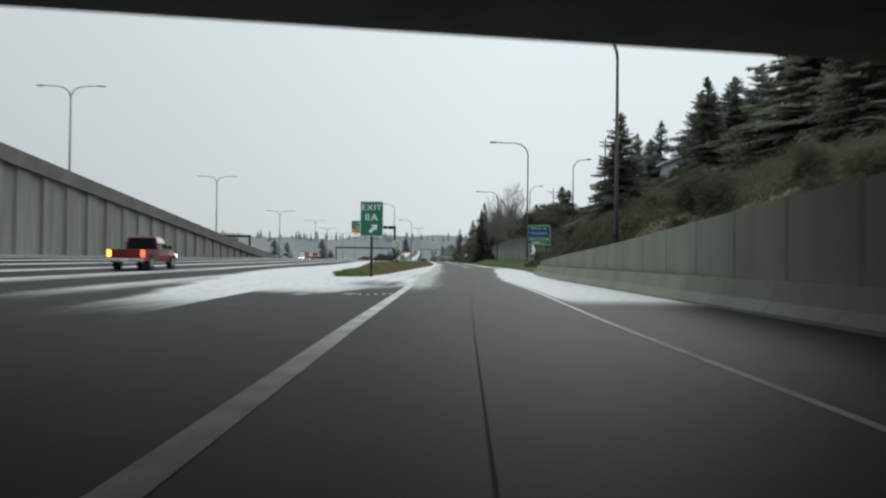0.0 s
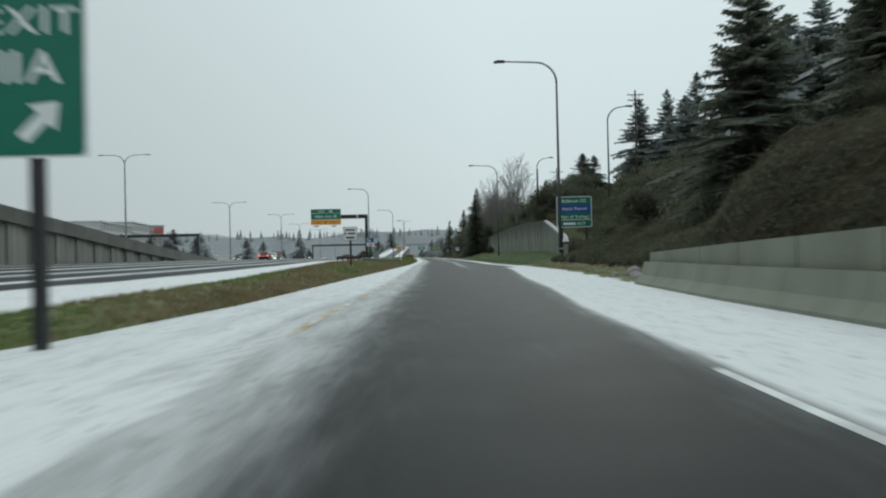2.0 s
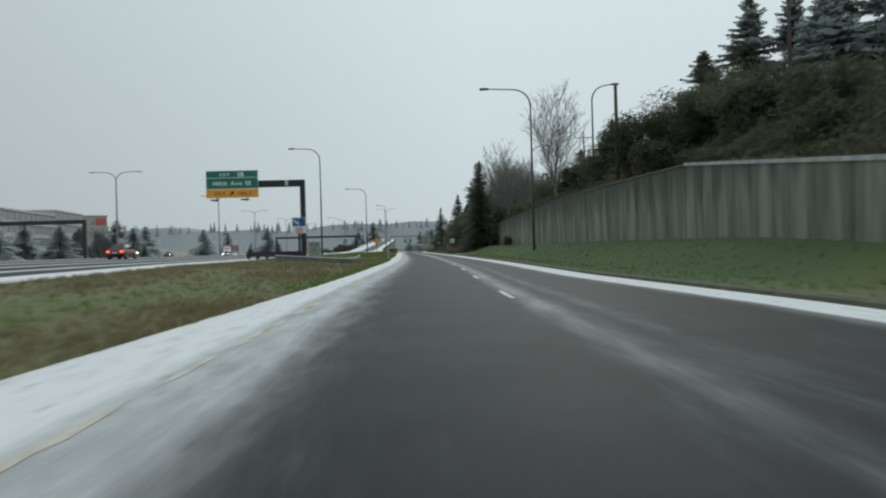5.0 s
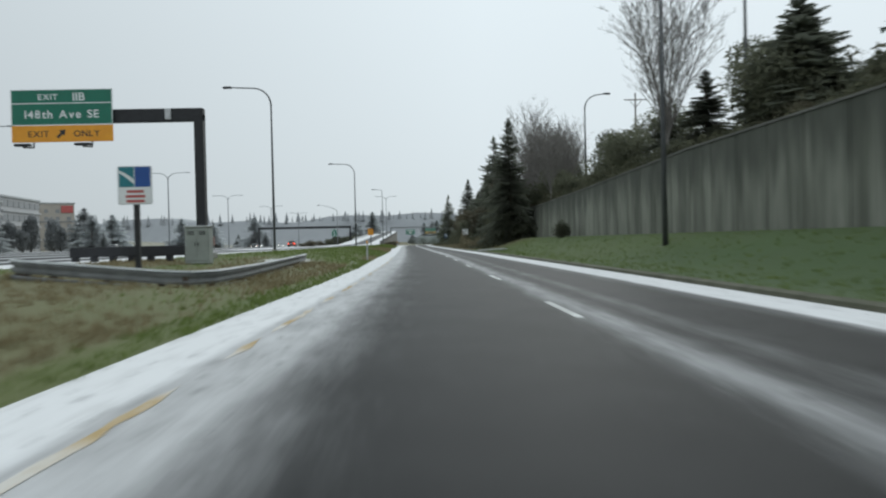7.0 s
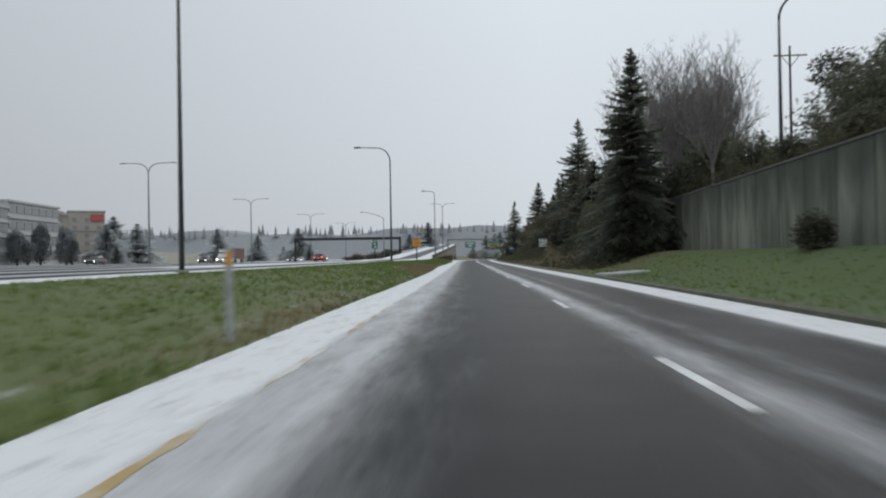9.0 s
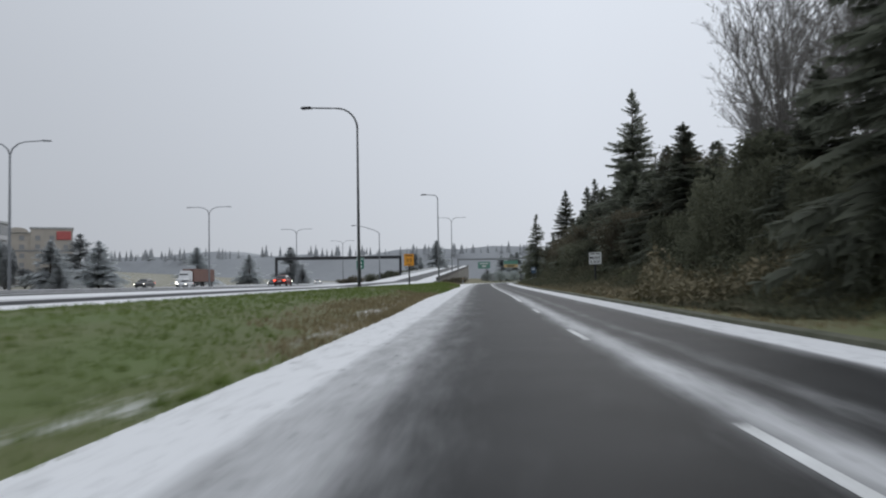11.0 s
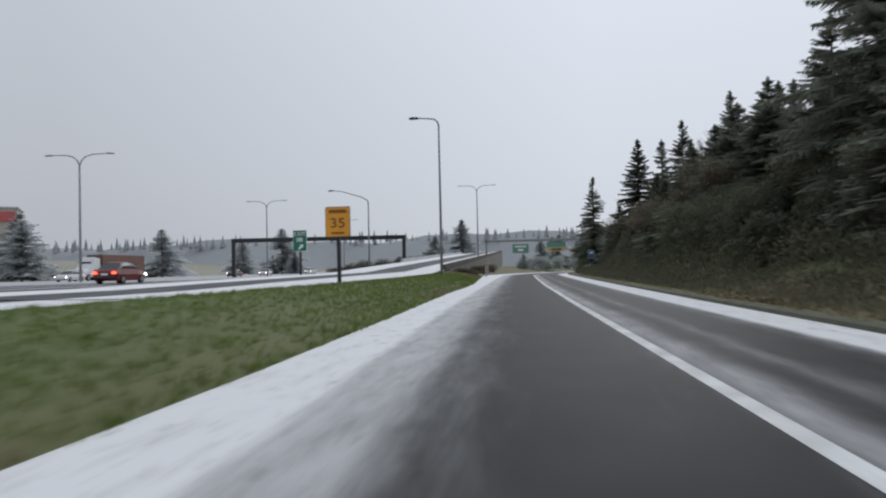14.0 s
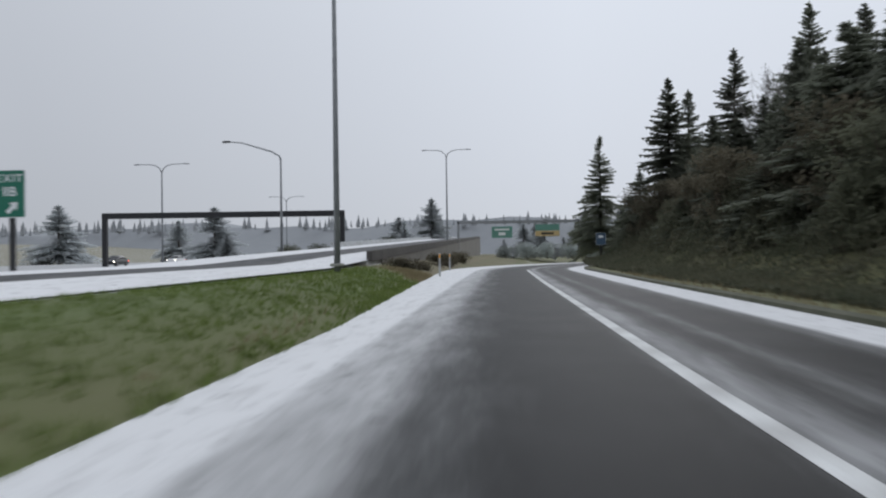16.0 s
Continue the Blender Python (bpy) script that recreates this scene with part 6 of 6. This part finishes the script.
for k in range(260):
    x = rnd.uniform(-620, 320)
    y = 880 + 0.1 * abs(x) + rnd.uniform(-30, 20)
    h0, hh = 23, rnd.uniform(4, 10)
    for lay in range(5):
        z0 = h0 + hh * lay / 5
        r = hh * 0.27 * (1 - lay / 5.5) * rnd.uniform(0.8, 1.2)
        i0 = len(verts)
        for a in range(6):
            verts.append((x + r * math.cos(a * 1.047), y + r * math.sin(a * 1.047), z0 + rnd.uniform(-0.6, 0.6)))
        verts.append((x, y, z0 + hh * 0.38))
        faces += [(i0 + a, i0 + (a + 1) % 6, i0 + 6) for a in range(6)]
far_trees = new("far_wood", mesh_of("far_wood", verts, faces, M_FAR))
tagged(far_trees, "row of far firs, haze put into their colour", "trees", "", "stuff")

# ------------------------------------------------ vehicles


def glow(name, colour, strength):
    m = bpy.data.materials.new(name)
    m.use_nodes = True
    b = m.node_tree.nodes["Principled BSDF"]
    b.inputs["Base Color"].default_value = (*colour, 1)
    b.inputs["Emission Color"].default_value = (*colour, 1)
    b.inputs["Emission Strength"].default_value = strength
    return m


M_TAIL = glow("lit_tail_lamp", (1.0, 0.10, 0.05), 3.0)
M_AMBER = glow("lit_amber_lamp", (1.0, 0.42, 0.06), 4.0)
M_HEAD = glow("lit_headlamp", (1.0, 0.93, 0.78), 9.0)
M_TYRE = material("tyre_rubber", (0.025, 0.025, 0.026), 0.9, 0, None, 5, 40, 0.2)
M_GLASS = material("dark_car_glass", (0.02, 0.023, 0.026), 0.12, 0, (0.015, 0.017, 0.02), 2, 10, 0.0)
M_CARRED = material("dirty_red_car_paint", (0.19, 0.014, 0.012), 0.4, 0, (0.11, 0.012, 0.010), 2, 30, 0.0)
M_CARDARK = material("dark_car_paint", (0.030, 0.031, 0.034), 0.35, 0, (0.02, 0.02, 0.022), 2, 30, 0.0)
M_CARWHITE = material("white_car_paint", (0.66, 0.67, 0.68), 0.4, 0, (0.5, 0.5, 0.5), 2, 30, 0.0)
M_TRAILER = material("brown_trailer_side", (0.16, 0.075, 0.055), 0.7, 0, (0.11, 0.055, 0.042), 1, 12, 0.05)


def wheels(car, spots, r=0.36, w=0.24):
    for x, y in spots:
        wh = part("wheel", tube([(-w / 2, 0, 0), (w / 2, 0, 0)], r, 16), M_TYRE, car, at=pose(x, y, r))
        part("rim", tube([(-w / 2 - 0.01, 0, 0), (w / 2 + 0.01, 0, 0)], r * 0.58, 12), M_RAIL, wh)


def loft(sections, bm=None):
    """Sections along y: (y, half width low, half width high, z low, z high)."""
    bm = bm or bmesh.new()
    prev = None
    for y, a, b, z0, z1 in sections:
        zm = z0 + (z1 - z0) * 0.55
        ring = [bm.verts.new(p) for p in ((-a * 0.94, y, z0), (a * 0.94, y, z0), (a, y, zm), (b, y, z1), (-b, y, z1), (-a, y, zm))]
        if prev:
            for i in range(6):
                bm.faces.new((prev[i], prev[(i + 1) % 6], ring[(i + 1) % 6], ring[i]))
        else:
            bm.faces.new(ring[::-1])
        prev = ring
    bm.faces.new(prev)
    bmesh.ops.recalc_face_normals(bm, faces=bm.faces)
    return bm


def car(x, y, turn, paint, label, heading_away=True, group="cars on the freeway"):
    c = thing("car", label, "car", group, at=pose(x, y, freeway_z(x, y) + 0.01, 0, 0, turn))
    part("body", loft([(-2.2, 0.80, 0.74, 0.42, 0.86), (-2.0, 0.88, 0.80, 0.24, 0.98), (-1.2, 0.90, 0.84, 0.20, 1.0), (0.9, 0.90, 0.84, 0.20, 0.98), (1.7, 0.88, 0.78, 0.22, 0.86), (2.2, 0.78, 0.66, 0.36, 0.70)]), paint, c)
    part("cabin", loft([(-1.75, 0.76, 0.70, 0.95, 0.99), (-1.1, 0.77, 0.60, 0.95, 1.40), (-0.2, 0.78, 0.62, 0.95, 1.46), (0.35, 0.78, 0.60, 0.95, 1.40), (1.15, 0.78, 0.72, 0.93, 0.97)]), M_GLASS, c, "dark glass cabin")
    part("roof", loft([(-1.05, 0.58, 0.54, 1.395, 1.43), (-0.2, 0.62, 0.56, 1.455, 1.50), (0.32, 0.58, 0.54, 1.395, 1.43)]), paint, c)
    wheels(c, ((-0.78, -1.35), (0.78, -1.35), (-0.78, 1.35), (0.78, 1.35)), 0.32, 0.22)
    for dx in (-0.66, 0.66):
        part("tail_light", box(0.30, 0.06, 0.16, (dx, -2.19, 0.76), 0.01), M_TAIL, c)
        part("headlight", box(0.32, 0.08, 0.14, (dx, 2.15, 0.62), 0.01), M_HEAD, c)
    part("bumper", box(1.6, 0.14, 0.18, (0, -2.2, 0.46), 0.03), M_CARDARK, c)
    part("number_plate", box(0.5, 0.02, 0.13, (0, -2.23, 0.66)), M_WHITE, c)
    return c


def pickup(x, y, turn):
    c = thing("pickup_truck", "dirty red pickup truck with lit tail lights", "pickup truck", at=pose(x, y, freeway_z(x, y) + 0.01, 0, 0, turn))
    part("body", loft([(-0.55, 0.92, 0.88, 0.42, 1.02), (1.0, 0.93, 0.88, 0.40, 1.04), (1.9, 0.92, 0.84, 0.42, 1.02), (2.45, 0.88, 0.78, 0.48, 0.94), (2.62, 0.80, 0.70, 0.54, 0.86)]), M_CARRED, c)
    part("bed_floor", box(1.7, 2.1, 0.10, (0, -1.58, 0.62), 0.01), M_CARDARK, c, "dark open load bed")
    for dx in (-0.87, 0.87):
        part("bed_side", prism([(-2.62, 0.46), (-2.05, 0.46), (-1.95, 0.70), (-1.6, 0.84), (-1.25, 0.70), (-1.15, 0.46), (-0.56, 0.46), (-0.56, 1.06), (-2.62, 1.06)], 0.10), M_CARRED, c, at=pose(dx + 0.05, 0, 0, 0, 0, 90))
    part("tailgate", box(1.66, 0.07, 0.48, (0, -2.60, 0.82), 0.02), M_CARRED, c)
    part("bumper", box(1.80, 0.18, 0.18, (0, -2.70, 0.50), 0.04), M_STEEL, c)
    part("number_plate", box(0.36, 0.02, 0.16, (0, -2.80, 0.52)), M_WHITE, c)
    part("cabin", loft([(-0.52, 0.85, 0.70, 1.02, 1.66), (-0.35, 0.86, 0.68, 1.02, 1.74), (0.55, 0.86, 0.68, 1.02, 1.74), (1.35, 0.86, 0.78, 1.00, 1.05)]), M_GLASS, c, "dark glass cabin")
    part("roof", loft([(-0.50, 0.70, 0.66, 1.64, 1.70), (-0.30, 0.71, 0.64, 1.72, 1.79), (0.50, 0.71, 0.64, 1.72, 1.79), (0.66, 0.70, 0.64, 1.66, 1.70)]), M_CARRED, c)
    for dx in (-1, 1):
        part("pillar", tube([(dx * 0.84, -0.50, 1.02), (dx * 0.71, -0.48, 1.68)], 0.05, 6), M_CARRED, c)
        part("pillar", tube([(dx * 0.84, 1.34, 1.02), (dx * 0.70, 0.60, 1.70)], 0.04, 6), M_CARRED, c)
        part("tail_light", box(0.16, 0.06, 0.36, (dx * 0.84, -2.63, 0.84), 0.01), M_TAIL if dx > 0 else M_AMBER, c)
        part("mirror", box(0.2, 0.1, 0.2, (dx * 1.0, 0.95, 1.20), 0.02), M_CARDARK, c)
        part("headlight", box(0.26, 0.06, 0.2, (dx * 0.70, 2.58, 0.74), 0.01), M_HEAD, c)
    wheels(c, ((-0.82, -1.6), (0.82, -1.6), (-0.82, 1.65), (0.82, 1.65)), 0.38, 0.26)
    return c


pickup(-15.7, 40.6, 1)
car(-28.0, 175, 2, M_CARRED, "dull red car with lit tail lights")
car(-27.5, 312, 3, M_CARRED, "dark red car with lit tail lights")
car(-28.0, 430, 3, M_CARDARK, "dark car far ahead with lit tail lights")
for x, y, paint, lab in ((-56, 330, M_CARDARK, "dark car coming with lit headlamps"), (-60, 356, M_CARWHITE, "white car coming with lit headlamps"), (-56, 402, M_CARDARK, "dark car coming with lit headlamps"), (-60, 430, M_CARWHITE, "white car coming with lit headlamps"), (-64, 300, M_CARDARK, "dark car coming with lit headlamps"), (-56, 452, M_CARWHITE, "white car coming with lit headlamps")):
    car(x, y, 182, paint, lab, group="cars coming along the freeway")

tr = thing("semi_truck", "white semi truck with a long brown trailer and lit headlamps", "truck", at=pose(-66, 372, freeway_z(-66, 372) + 0.01, 0, 0, 182))
part("cab", loft([(1.0, 1.15, 1.1, 0.6, 3.4), (2.6, 1.15, 1.05, 0.6, 3.6), (3.2, 1.15, 1.0, 0.6, 2.6), (4.0, 1.1, 0.95, 0.6, 1.9), (5.2, 1.05, 0.85, 0.6, 1.7)]), M_CARWHITE, tr, "white cab")
part("windscreen", box(1.9, 0.06, 0.75, (0, 0, 0), 0.02), M_GLASS, tr, at=pose(0, 3.12, 2.55, -28))
part("trailer", box(2.55, 13.5, 2.9, (0, -6.2, 2.55), 0.05), M_TRAILER, tr, "brown box trailer")
for dx in (-0.8, 0.8):
    part("headlight", box(0.34, 0.08, 0.24, (dx, 5.2, 0.95), 0.02), M_HEAD, tr)
wheels(tr, [(dx, y) for dx in (-1.0, 1.0) for y in (4.2, 0.6, -0.7, -10.6, -11.9)], 0.5, 0.3)

# ------------------------------------------------ grass tufts on the island and the verge


def tufts(name, label, mat, n, want, height):
    verts, faces = [], []
    r = random.Random(77)
    made = tries = 0
    while made < n and tries < n * 8:
        tries += 1
        y = r.uniform(44, 340)
        lx0 = left_x(y)
        if r.random() < 0.8:
            a, b = free_x(y) + 0.2, lx0 + edge_l(y) - 0.05
            if b - a < 0.3:
                continue
            x = b - (b - a) * r.random() ** 1.6
        else:
            x = lx0 + edge_r(y) + 0.15 + 6.5 * r.random() ** 1.3
            if y < 70 or x > hill_foot(y) + 5:
                continue
        if ground_snow(0, x, y) > r.uniform(0.25, 0.6):
            continue
        st = max(0, straw_of(x, y))
        if abs(st - want) > r.uniform(0.1, 0.4):
            continue
        z = ground_z(x, y) - 0.03
        made += 1
        for k in range(4):
            a0 = r.uniform(0, 6.28)
            h = height * r.uniform(0.4, 1.25)
            bx, by = x + r.uniform(-0.12, 0.12), y + r.uniform(-0.12, 0.12)
            lean = r.uniform(0.1, 0.7) * h
            w = r.uniform(0.012, 0.03)
            i0 = len(verts)
            ca, sa = math.cos(a0), math.sin(a0)
            verts += [(bx - w * sa, by + w * ca, z), (bx + w * sa, by - w * ca, z), (bx + lean * ca, by + lean * sa, z + h)]
            faces.append((i0, i0 + 1, i0 + 2))
    ob = new(name, mesh_of(name, verts, faces, mat))
    tagged(ob, label, "grass", "", "stuff")


tufts("grass", "short green winter grass beside the ramp", M_BLADE, 24000, 0.1, 0.13)
tufts("dry_grass", "straw-brown dead grass and weeds beside the ramp", M_STRAW, 20000, 0.75, 0.17)

# rocks at the end of the barrier
rr = random.Random(3)
M_ROCK = material("pale_grey_rock", (0.34, 0.33, 0.31), 0.95, 0, (0.20, 0.19, 0.18), 3, 20, 0.4)
for k in range(16):
    y = rr.uniform(66.5, 74)
    x = 9.6 + rr.uniform(0, 2.2)
    bm = bmesh.new()
    bmesh.ops.create_icosphere(bm, subdivisions=2, radius=rr.uniform(0.15, 0.42))
    for v in bm.verts:
        v.co *= 1 + 0.35 * noise.noise(v.co * 3.1 + Vector((k, 0, 0)))
        v.co.z *= 0.7
    tagged(link("rock", bm, M_ROCK, at=pose(x, y, hill_z(x, y) + 0.05, 0, 0, 40 * k)), "pale grey rock with snow at the barrier end", "rock", "rocks at the barrier end")
